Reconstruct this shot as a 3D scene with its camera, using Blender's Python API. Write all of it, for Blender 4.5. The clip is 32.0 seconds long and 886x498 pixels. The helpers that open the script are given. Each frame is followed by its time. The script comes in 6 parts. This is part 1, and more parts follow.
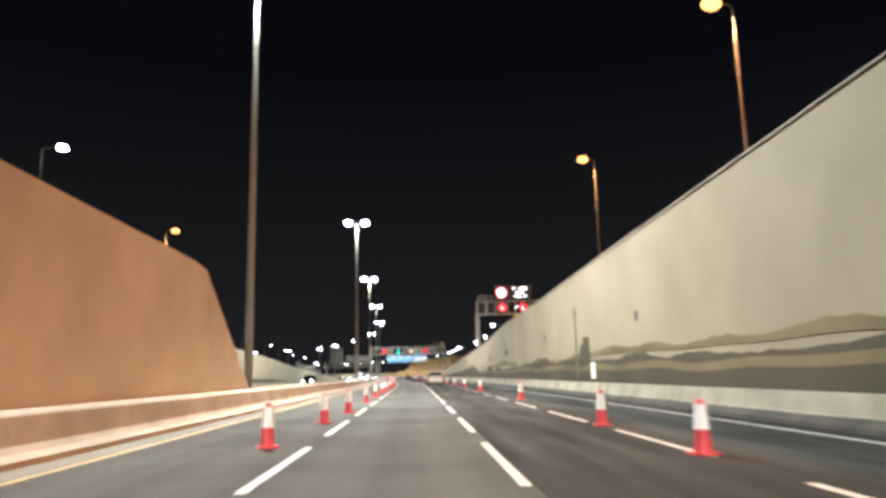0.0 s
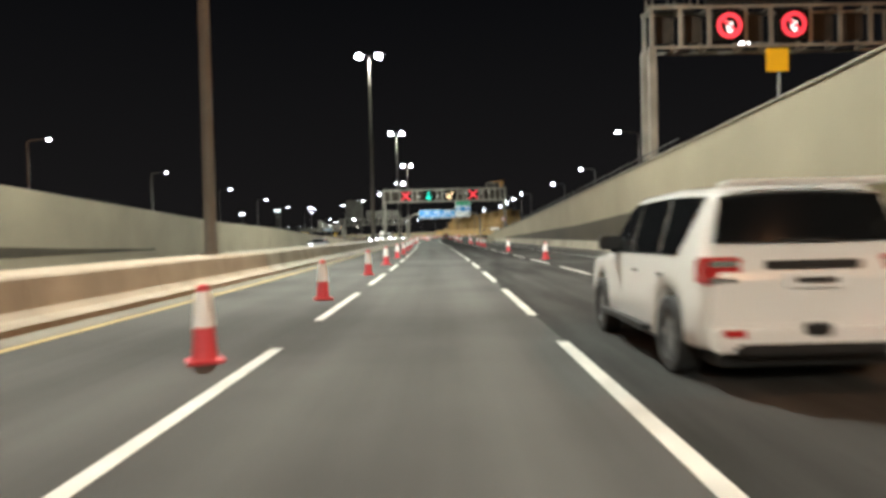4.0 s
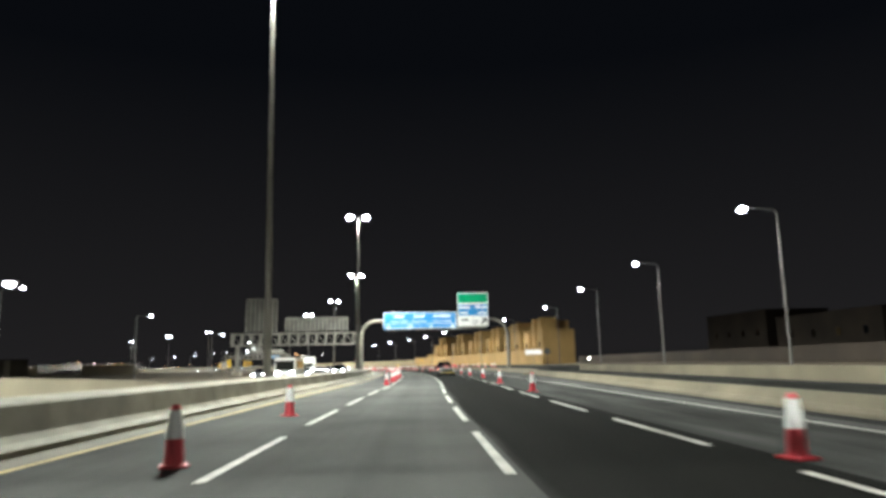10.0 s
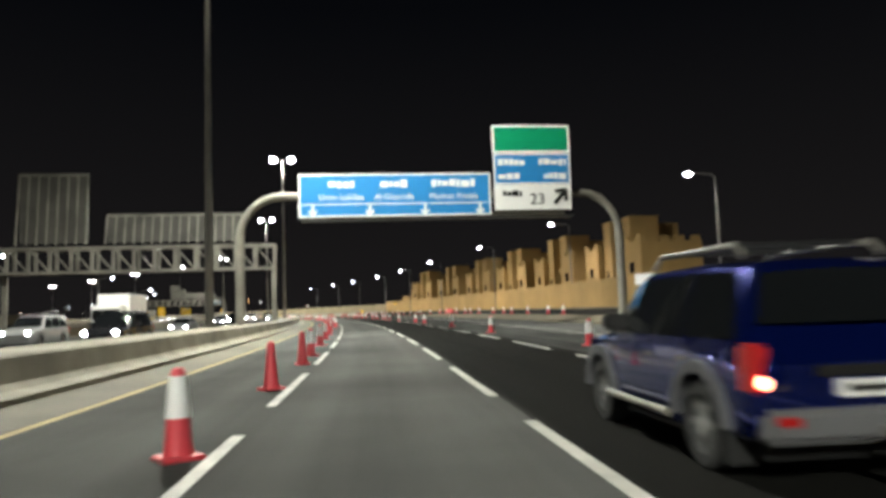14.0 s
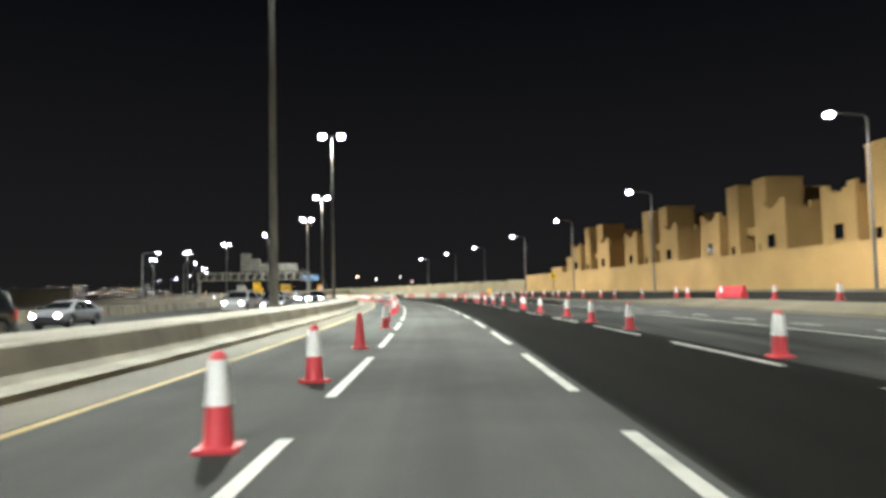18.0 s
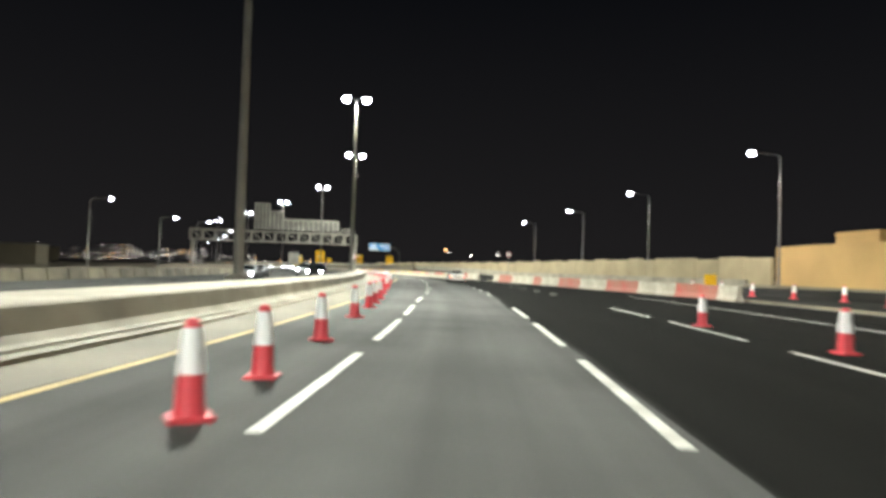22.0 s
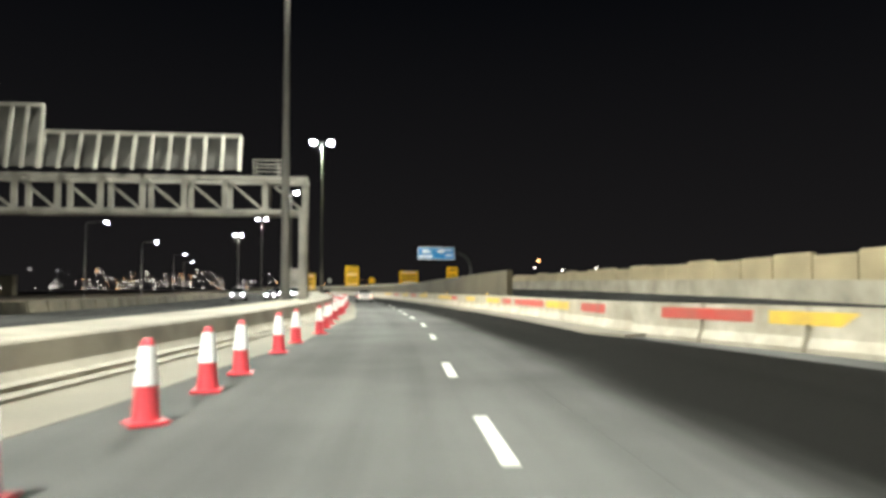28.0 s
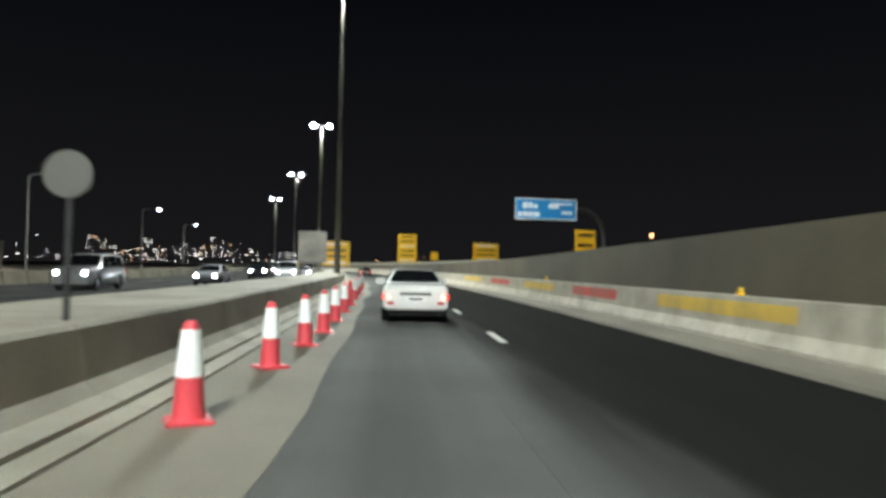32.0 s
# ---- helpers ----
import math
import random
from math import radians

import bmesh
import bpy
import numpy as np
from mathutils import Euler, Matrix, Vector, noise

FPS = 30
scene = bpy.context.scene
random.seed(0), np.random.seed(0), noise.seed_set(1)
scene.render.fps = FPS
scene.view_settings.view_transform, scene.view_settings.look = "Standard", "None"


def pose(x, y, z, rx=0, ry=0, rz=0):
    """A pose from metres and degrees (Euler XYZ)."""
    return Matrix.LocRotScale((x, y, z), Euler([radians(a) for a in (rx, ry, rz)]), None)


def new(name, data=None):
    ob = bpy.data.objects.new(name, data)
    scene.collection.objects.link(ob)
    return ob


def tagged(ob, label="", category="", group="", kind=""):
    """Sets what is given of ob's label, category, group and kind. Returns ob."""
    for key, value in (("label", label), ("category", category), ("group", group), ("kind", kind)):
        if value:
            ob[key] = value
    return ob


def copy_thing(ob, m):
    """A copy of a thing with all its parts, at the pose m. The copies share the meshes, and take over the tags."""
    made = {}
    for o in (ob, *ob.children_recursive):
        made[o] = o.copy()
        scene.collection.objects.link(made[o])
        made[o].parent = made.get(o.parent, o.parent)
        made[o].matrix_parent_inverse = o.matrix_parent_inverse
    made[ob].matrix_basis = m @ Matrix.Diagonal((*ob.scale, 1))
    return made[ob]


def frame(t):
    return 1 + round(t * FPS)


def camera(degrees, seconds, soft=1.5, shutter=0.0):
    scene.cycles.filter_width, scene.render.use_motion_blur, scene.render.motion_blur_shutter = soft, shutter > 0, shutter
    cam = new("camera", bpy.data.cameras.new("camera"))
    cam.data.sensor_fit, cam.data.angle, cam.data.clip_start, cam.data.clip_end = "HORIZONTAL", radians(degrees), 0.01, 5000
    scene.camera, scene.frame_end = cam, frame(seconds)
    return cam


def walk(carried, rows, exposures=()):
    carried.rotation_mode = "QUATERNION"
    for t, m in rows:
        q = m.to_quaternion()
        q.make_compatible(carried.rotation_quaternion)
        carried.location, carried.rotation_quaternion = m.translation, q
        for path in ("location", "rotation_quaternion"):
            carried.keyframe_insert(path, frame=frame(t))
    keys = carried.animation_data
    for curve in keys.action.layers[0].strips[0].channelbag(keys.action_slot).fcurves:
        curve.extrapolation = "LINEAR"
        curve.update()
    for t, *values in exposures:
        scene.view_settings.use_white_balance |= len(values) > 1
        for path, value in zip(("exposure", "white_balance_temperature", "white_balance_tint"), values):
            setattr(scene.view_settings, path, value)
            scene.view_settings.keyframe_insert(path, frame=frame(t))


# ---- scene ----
cam = camera(64.0, 32.0, soft=3.6, shutter=0.3)
EYE = 1.47
# seconds, x, y, yaw, pitch, roll
ROWS = [
    (0.0, 0.00, 0.00, -2.16, 10.03, 1.29),
    (0.5, 0.04, 12.28, -2.74, 9.77, 1.05),
    (1.0, 0.07, 24.50, -0.45, 7.25, 0.17),
    (1.5, 0.08, 36.64, 1.93, 6.24, 1.28),
    (2.0, 0.07, 48.73, -0.74, 5.88, 0.60),
    (2.5, 0.03, 60.79, -3.14, 6.17, 0.78),
    (3.0, -0.04, 72.87, -5.70, 6.03, -0.89),
    (3.5, -0.16, 84.95, -3.33, 0.08, 1.00),
    (4.0, -0.33, 97.05, 1.05, -1.13, 1.42),
    (4.5, -0.56, 109.14, 1.04, 4.02, 2.12),
    (5.0, -0.84, 121.23, 0.77, 6.38, 1.56),
    (5.5, -1.17, 133.34, 0.29, 6.99, 1.12),
    (6.0, -1.54, 145.49, -0.32, 6.89, 0.94),
    (6.5, -1.95, 157.71, -1.01, 7.12, 0.91),
    (7.0, -2.38, 170.02, -1.71, 8.73, 1.03),
    (7.5, -2.84, 182.44, -3.49, 11.27, 2.50),
    (8.0, -3.31, 194.97, -3.71, 9.93, 2.83),
    (8.5, -3.78, 207.55, -5.85, 9.21, 3.50),
    (9.0, -4.23, 220.04, -3.95, 9.88, 3.95),
    (9.5, -4.67, 232.26, -1.96, 8.02, 2.35),
    (10.0, -5.06, 244.22, -0.66, 9.23, 1.30),
    (10.5, -5.40, 255.91, -2.93, 7.26, 3.24),
    (11.0, -5.71, 267.33, -1.50, 6.50, 4.06),
    (11.5, -5.97, 278.48, -4.13, 5.74, 4.37),
    (12.0, -6.21, 289.38, -4.49, 8.67, 5.27),
    (12.5, -6.44, 300.08, -4.22, 8.20, 5.55),
    (13.0, -6.68, 310.64, -5.38, 6.05, 4.88),
    (13.5, -6.95, 321.07, -4.11, 6.40, 4.27),
    (14.0, -7.29, 331.43, -2.99, 4.80, 1.99),
    (14.5, -7.71, 341.73, 1.66, 2.17, 0.48),
    (15.0, -8.23, 352.02, 5.10, 2.75, 0.55),
    (15.5, -8.85, 362.32, 7.33, 4.91, 1.00),
    (16.0, -9.55, 372.62, 8.35, 7.00, 1.60),
    (16.5, -10.33, 382.92, 8.16, 7.38, 2.14),
    (17.0, -11.21, 393.18, 6.76, 4.42, 1.08),
    (17.5, -12.16, 403.37, 6.78, 4.49, 1.82),
    (18.0, -13.21, 413.49, 6.85, 3.40, 1.28),
    (18.5, -14.37, 423.57, 8.11, 2.20, 0.19),
    (19.0, -15.65, 433.64, 8.68, 2.16, 1.06),
    (19.5, -17.06, 443.76, 8.63, 3.08, 1.15),
    (20.0, -18.60, 453.93, 8.42, 2.05, 0.35),
    (20.5, -20.26, 464.16, 9.15, 2.88, -0.16),
    (21.0, -22.06, 474.37, 9.80, 2.72, 0.62),
    (21.5, -23.98, 484.48, 9.14, -0.13, -0.87),
    (22.0, -26.03, 494.43, 14.81, 1.69, -1.71),
    (22.5, -28.23, 504.18, 16.29, 4.04, -0.99),
    (23.0, -30.57, 513.76, 16.18, 5.13, -0.55),
    (23.5, -33.06, 523.16, 16.55, 5.03, -0.06),
    (24.0, -35.68, 532.43, 17.86, 4.73, -0.13),
    (24.5, -38.43, 541.56, 16.94, 4.03, 0.18),
    (25.0, -41.29, 550.56, 17.02, 3.76, 0.69),
    (25.5, -44.25, 559.44, 17.66, 3.68, 0.95),
    (26.0, -47.30, 568.23, 18.38, 3.53, 1.23),
    (26.5, -50.44, 576.93, 18.73, 3.07, 1.92),
    (27.0, -53.66, 585.52, 18.25, 2.06, 2.87),
    (27.5, -56.97, 593.94, 18.98, 2.37, 1.72),
    (28.0, -60.37, 602.13, 21.10, 3.26, 0.24),
    (28.5, -63.86, 610.09, 25.07, 5.76, 0.52),
    (29.0, -67.41, 617.78, 25.76, 3.54, -2.33),
    (29.5, -71.02, 625.18, 25.92, 2.41, -1.93),
    (30.0, -74.66, 632.28, 23.76, 2.79, -0.60),
    (30.5, -78.33, 639.14, 21.83, 0.98, 0.03),
    (31.0, -82.01, 645.82, 25.31, 1.55, -1.26),
    (31.5, -85.70, 652.37, 24.92, 1.77, -1.27),
    (32.0, -89.40, 658.80, 26.03, 1.58, -1.13),
]
# seconds, stops, kelvin, tint
EXPOSURES = [(0, 0.68, 6050, 15), (1, 0.5, 6200, 14), (2, 0.6, 6150, 12), (3, 0.68, 6100, 10), (4, 0.1, 6350, 10), (7, 0.45, 6350, 12), (8, 0.3, 6550, 12), (9, 0.15, 6750, 14), (10, 0.7, 6150, 10), (11, 0.4, 6350, 12), (12, 0.38, 6400, 12), (13, 0.42, 6300, 11), (14, 0.2, 6500, 12), (17, 0.5, 6100, 10), (18, 0.58, 6150, 11), (20, 0.6, 6250, 10), (21, 0.45, 6050, 9), (22, 0.6, 6300, 11), (23, 0.2, 6300, 11), (24, 0.35, 6200, 10), (27, 0.3, 6400, 12), (29, 0.3, 6300, 12), (30, 0.25, 6000, 11), (31, 0.12, 5950, 10), (32, 0.14, 5900, 9)]
walk(cam, [(t, pose(x, y, EYE, 90 + pitch, roll, yaw)) for t, x, y, yaw, pitch, roll in ROWS], EXPOSURES)

# ---- the road's line: heading (degrees to the left of +y) at each distance ----
KNOTS = [-200, 0, 75, 150, 225, 290, 350, 410, 475, 540, 600, 650, 700, 1100]
TURNS = [-0.04, -0.11, 0.24, 2.14, 2.23, 0.41, 2.77, 6.18, 10.1, 16.78, 21.88, 28.77, 30.96, 54.52]
START = (-0.469, 0.002)

_line = []
_x, _y = START
for _k in range(-200, 1101):
    _a = radians(float(np.interp(_k, KNOTS, TURNS)))
    _line.append((_x, _y, _a))
    _x, _y = _x - math.sin(_a), _y + math.cos(_a)
_o = Vector(START) - Vector(_line[200][:2])
LINE = np.array([(x + _o.x, y + _o.y, a) for x, y, a in _line])


def at(s, lat=0.0, z=0.0):
    """The place s metres along the road, lat metres to its right, z up."""
    g = np.arange(-200, 1101)
    x, y, a = (float(np.interp(s, g, LINE[:, c])) for c in range(3))
    return Vector((x + lat * math.cos(a), y + lat * math.sin(a), z))


def turned(s, lat=0.0, z=0.0, turn=0.0):
    """The pose there, with local y along the road and x to its right."""
    a = float(np.interp(s, np.arange(-200, 1101), LINE[:, 2]))
    return Matrix.Translation(at(s, lat, z)) @ Matrix.Rotation(a + radians(turn), 4, "Z")


def lerp(s, table):
    return float(np.interp(s, [r[0] for r in table], [r[1] for r in table]))


# ---- world and exposure ----
world = bpy.data.worlds.new("night")
scene.world = world
world.use_nodes = True
_n, _l = world.node_tree.nodes, world.node_tree.links
_bg = _n["Background"]
_geo = _n.new("ShaderNodeTexCoord")
_sep = _n.new("ShaderNodeSeparateXYZ")
_ramp = _n.new("ShaderNodeValToRGB")
_l.new(_geo.outputs["Generated"], _sep.inputs[0])
_l.new(_sep.outputs["Z"], _ramp.inputs[0])
_ramp.color_ramp.elements[0].position, _ramp.color_ramp.elements[0].color = 0.0, (0.0092, 0.0085, 0.0085, 1)
_ramp.color_ramp.elements[1].position, _ramp.color_ramp.elements[1].color = 0.4, (0.0017, 0.0020, 0.0027, 1)
_l.new(_ramp.outputs[0], _bg.inputs[0])
_bg.inputs[1].default_value = 1.0


# ---- materials ----
def material(name, color, rough=0.6, metal=0.0, vary=0.12, scale=3.0, bump=0.0, fine=40.0, stain=None, emit=0.0, coat=0.0, per_object=0.0):
    """A node material: base colour with wear at two scales, and a fine relief."""
    m = bpy.data.materials.new(name)
    m.use_nodes = True
    n, l = m.node_tree.nodes, m.node_tree.links
    b = n["Principled BSDF"]
    b.inputs["Roughness"].default_value, b.inputs["Metallic"].default_value = rough, metal
    b.inputs["Coat Weight"].default_value = coat
    if emit:
        b.inputs["Emission Color"].default_value = (*color, 1)
        b.inputs["Emission Strength"].default_value = emit
        b.inputs["Base Color"].default_value = (*color, 1)
        return m
    tc = n.new("ShaderNodeTexCoord")
    big, small = n.new("ShaderNodeTexNoise"), n.new("ShaderNodeTexNoise")
    big.inputs["Scale"].default_value, big.inputs["Detail"].default_value = scale * 0.15, 5
    small.inputs["Scale"].default_value, small.inputs["Detail"].default_value = fine, 4
    mix = n.new("ShaderNodeMix")
    mix.data_type = "RGBA"
    dark = stain or tuple(c * (1 - 2.2 * vary) for c in color)
    lite = tuple(min(1.0, c * (1 + vary)) for c in color)
    mix.inputs[6].default_value, mix.inputs[7].default_value = (*dark, 1), (*lite, 1)
    add = n.new("ShaderNodeMath")
    add.operation = "MULTIPLY_ADD"
    add.inputs[1].default_value = 0.35
    for t in (big, small):
        l.new(tc.outputs["Object"], t.inputs["Vector"])
    l.new(small.outputs[0], add.inputs[0])
    spread = n.new("ShaderNodeMapRange")
    spread.inputs[1].default_value, spread.inputs[2].default_value = 0.3, 0.7
    spread.inputs[3].default_value, spread.inputs[4].default_value = 0.0, 0.65
    l.new(big.outputs[0], spread.inputs[0])
    l.new(spread.outputs[0], add.inputs[2])
    l.new(add.outputs[0], mix.inputs[0])
    out = mix.outputs[2]
    if per_object:
        info, hsv = n.new("ShaderNodeObjectInfo"), n.new("ShaderNodeHueSaturation")
        rng = n.new("ShaderNodeMapRange")
        rng.inputs[3].default_value, rng.inputs[4].default_value = 1 - per_object, 1 + per_object
        l.new(info.outputs["Random"], rng.inputs[0])
        l.new(rng.outputs[0], hsv.inputs["Value"])
        l.new(out, hsv.inputs["Color"])
        out = hsv.outputs[0]
    l.new(out, b.inputs["Base Color"])
    if bump:
        bp = n.new("ShaderNodeBump")
        bp.inputs["Strength"].default_value, bp.inputs["Distance"].default_value = bump, 0.02
        l.new(small.outputs[0], bp.inputs["Height"])
        l.new(bp.outputs[0], b.inputs["Normal"])
    return m




def asphalt(name, old, fresh, rough=0.9):
    """Road surface. The mesh carries "track": share of fresh surface, metres along, metres across."""
    m = material(name, old, rough, vary=0.2, scale=1.2, bump=0.35, fine=60)
    n, l = m.node_tree.nodes, m.node_tree.links
    b = n["Principled BSDF"]
    base = b.inputs["Base Color"].links[0].from_socket
    tr, sp = n.new("ShaderNodeAttribute"), n.new("ShaderNodeSeparateXYZ")
    tr.attribute_name = "track"
    l.new(tr.outputs["Vector"], sp.inputs[0])

    def calc(op, a, c, d=None):
        q = n.new("ShaderNodeMath")
        q.operation = op
        for k, v in enumerate((a, c, d)):
            if v is None:
                continue
            if isinstance(v, (int, float)):
                q.inputs[k].default_value = v
            else:
                l.new(v, q.inputs[k])
        return q.outputs[0]

    def streaks(across, along, detail):
        v, t = n.new("ShaderNodeCombineXYZ"), n.new("ShaderNodeTexNoise")
        l.new(calc("MULTIPLY", sp.outputs[2], across), v.inputs[0])
        l.new(calc("MULTIPLY", sp.outputs[1], along), v.inputs[1])
        t.inputs["Scale"].default_value, t.inputs["Detail"].default_value = 1.0, detail
        l.new(v.outputs[0], t.inputs["Vector"])
        return t.outputs[0]

    wheel_wear = calc("COSINE", calc("MULTIPLY", calc("SUBTRACT", sp.outputs[2], 0.91), 2 * math.pi / 1.825), 0)
    tone = calc("MULTIPLY_ADD", wheel_wear, 0.07, 0.55)
    tone = calc("MULTIPLY_ADD", streaks(1.6, 0.035, 5), 0.5, tone)
    tone = calc("MULTIPLY_ADD", streaks(0.35, 0.07, 6), 0.42, tone)
    hsv = n.new("ShaderNodeHueSaturation")
    l.new(base, hsv.inputs["Color"])
    l.new(tone, hsv.inputs["Value"])
    mix = n.new("ShaderNodeMix")
    mix.data_type = "RGBA"
    edge = calc("MULTIPLY_ADD", calc("SUBTRACT", streaks(1.1, 0.1, 5), 0.5), 0.9, sp.outputs[0])
    ease = n.new("ShaderNodeMapRange")
    ease.interpolation_type = "SMOOTHSTEP"
    l.new(edge, ease.inputs[0])
    l.new(ease.outputs[0], mix.inputs[0])
    l.new(hsv.outputs[0], mix.inputs[6])
    dark = n.new("ShaderNodeHueSaturation")
    dark.inputs["Color"].default_value = (*fresh, 1)
    l.new(tone, dark.inputs["Value"])
    l.new(dark.outputs[0], mix.inputs[7])
    l.new(mix.outputs[2], b.inputs["Base Color"])
    b.inputs["Specular IOR Level"].default_value = 0.03
    return m


# the second tone is newer asphalt, darkened further for light falling off
ASPHALT = asphalt("asphalt", (0.114, 0.114, 0.109), (0.0115, 0.0112, 0.0103))
SEALANT = material("dark joint sealant", (0.03, 0.03, 0.029), 0.95, vary=0.3, scale=6, fine=30)
SEALANT.node_tree.nodes["Principled BSDF"].inputs["Specular IOR Level"].default_value = 0.1
CONCRETE = material("concrete", (0.3, 0.27, 0.21), 0.8, vary=0.24, scale=4, bump=0.25, fine=25, per_object=0.06)
SHOULDER = material("sandy concrete", (0.19, 0.17, 0.13), 0.85, vary=0.2, scale=1.5, bump=0.3, fine=30)
SAND = material("sand", (0.13, 0.1, 0.066), 0.95, vary=0.3, scale=0.6, bump=0.5, fine=8)
WALL = material("plastered wall", (0.275, 0.235, 0.165), 0.85, vary=0.12, scale=1.2, bump=0.15, fine=18)
MURAL = material("dark mural paint", (0.056, 0.044, 0.025), 0.8, vary=0.3, scale=1.0, fine=9)
MURAL_MID = material("tan mural paint", (0.15, 0.118, 0.055), 0.8, vary=0.3, scale=1.0, fine=9)
BROWN_WALL = material("dusty brown wall", (0.1, 0.082, 0.049), 0.9, vary=0.25, scale=1.5, bump=0.2, fine=14)
TAN_WALL = material("ochre wall", (0.47, 0.39, 0.3), 0.85, vary=0.15, scale=1.5, bump=0.2, fine=20)
OCHRE = material("ochre render", (0.45, 0.285, 0.11), 0.9, vary=0.15, scale=1.2, bump=0.2, fine=20)
STEEL = material("galvanised steel", (0.25, 0.235, 0.2), 0.55, 0.25, vary=0.28, scale=3, fine=14)
MAST_STEEL = material("mast steel", (0.2, 0.19, 0.17), 0.55, 0.2, vary=0.18, scale=3, fine=30)
LAMP_POST = material("weathered lamp post steel", (0.17, 0.165, 0.155), 0.6, 0.2, vary=0.2, scale=3, fine=30)
SIGN_BACK = material("dull sign back", (0.1, 0.096, 0.085), 0.6, 0.2, vary=0.2, scale=3, fine=20)
HOARDING = material("grey hoarding sheet", (0.3, 0.32, 0.31), 0.5, vary=0.15, scale=3)
DARK_STEEL = material("dark steel", (0.05, 0.05, 0.05), 0.5, 0.4, vary=0.2)
WHITE_LINE = material("white road paint", (0.62, 0.6, 0.55), 0.7, vary=0.2, scale=9, fine=18, stain=(0.34, 0.33, 0.3))
YELLOW_LINE = material("yellow road paint", (0.5, 0.36, 0.12), 0.6, vary=0.15, scale=6, fine=50)
RED_PLASTIC = material("red plastic", (0.72, 0.07, 0.09), 0.45, vary=0.12, scale=8, fine=40)
WHITE_SLEEVE = material("white reflective sleeve", (0.95, 0.95, 0.94), 0.55, vary=0.04, scale=8)
FADED_RED = material("faded red paint", (0.34, 0.05, 0.035), 0.7, vary=0.3, scale=9, fine=7, stain=(0.3, 0.17, 0.12))
# brown with the lack of light put into the colour
UNLIT_WALL = material("brown wall darkened to read as unlit", (0.05, 0.036, 0.026), 0.9, vary=0.3, scale=1.0, fine=8)
RED_PAINT = material("red barrier paint", (0.55, 0.05, 0.04), 0.6, vary=0.2, scale=9, fine=16, stain=(0.3, 0.12, 0.09))
YELLOW_PAINT = material("yellow barrier paint", (0.68, 0.45, 0.04), 0.6, vary=0.2, scale=9, fine=16, stain=(0.4, 0.28, 0.09))
WHITE_PAINT = material("white barrier paint", (0.45, 0.415, 0.34), 0.7, vary=0.2, scale=9, fine=5, stain=(0.27, 0.235, 0.17))
# ochre concrete, with the sodium lamps' orange put into the colour
SODIUM_CONCRETE = material("ochre concrete tinted for sodium light", (0.37, 0.295, 0.215), 0.85, vary=0.16, scale=4, bump=0.25, fine=25, per_object=0.05)
RUBBLE = material("olive dusty rubble", (0.11, 0.095, 0.062), 0.9, vary=0.35, scale=3, bump=0.3, fine=7, per_object=0.2)
PALE_VERGE = material("pale dusty verge", (0.2, 0.172, 0.118), 0.9, vary=0.25, scale=1.4, bump=0.3, fine=14)
DARK_CONCRETE = material("dark foot concrete", (0.05, 0.045, 0.037), 0.85, vary=0.4, scale=5, fine=9)
ORANGE_PAINT = material("dull orange paint", (0.42, 0.19, 0.035), 0.55, vary=0.15, scale=5)
SIGN_BLUE = material("blue sign sheet", (0.02, 0.21, 0.5), 0.4, vary=0.06, scale=4)
SIGN_GREEN = material("green sign sheet", (0.0, 0.26, 0.12), 0.4, vary=0.06, scale=4)
SIGN_WHITE = material("white sign sheet", (0.85, 0.85, 0.83), 0.4, vary=0.05, scale=4)
SIGN_YELLOW = material("yellow sign sheet", (0.85, 0.48, 0.01), 0.45, vary=0.06, scale=4)
SIGN_RED = material("red sign sheet", (0.6, 0.02, 0.03), 0.4, vary=0.06)
BLACK = material("black", (0.012, 0.012, 0.012), 0.5, vary=0.2)
RUBBER = material("tyre rubber", (0.02, 0.02, 0.02), 0.8, vary=0.2, fine=30)
GLASS = material("tinted glass", (0.008, 0.009, 0.01), 0.06, vary=0.1, coat=0.5)
CHROME = material("bright metal", (0.6, 0.6, 0.6), 0.25, 0.9, vary=0.1)
CAR_WHITE = material("white car paint", (0.8, 0.79, 0.76), 0.25, vary=0.03, scale=1, coat=0.8)
CAR_BLUE = material("blue car paint", (0.004, 0.016, 0.18), 0.13, 0.8, vary=0.06, scale=1, coat=1.0)
CAR_DARK = material("dark car paint", (0.015, 0.015, 0.018), 0.25, 0.2, vary=0.06, scale=1, coat=1.0)
CAR_SILVER = material("silver car paint", (0.4, 0.4, 0.4), 0.3, 0.5, vary=0.06, scale=1, coat=0.8)
BUMPER_GREY = material("grey bumper plastic", (0.16, 0.16, 0.165), 0.5, vary=0.12)
GREY_TRIM = material("grey plastic trim", (0.1, 0.1, 0.11), 0.6, vary=0.1)
LAMP_COOL = material("cool lamp glow", (0.9, 0.95, 1.0), emit=28)
LAMP_WARM = material("sodium lamp glow", (1.0, 0.42, 0.11), emit=2.5)
LAMP_FAR = material("far lamp glow", (1.0, 0.92, 0.8), emit=9)
LAMP_FAR_AMBER = material("far amber glow", (1.0, 0.5, 0.18), emit=6)
HEADLIGHT = material("headlight glow", (0.92, 0.96, 1.0), emit=55)
TAIL_RED = material("tail lamp glow", (1.0, 0.05, 0.03), emit=1.6)
TAIL_HOT = material("bright tail bulb", (1.0, 0.35, 0.2), emit=9)
TAIL_DIM = material("tail lamp lens", (0.5, 0.02, 0.02), 0.2, vary=0.05, coat=0.6)
SIGNAL_RED = material("red signal glow", (1.0, 0.05, 0.075), emit=0.95)
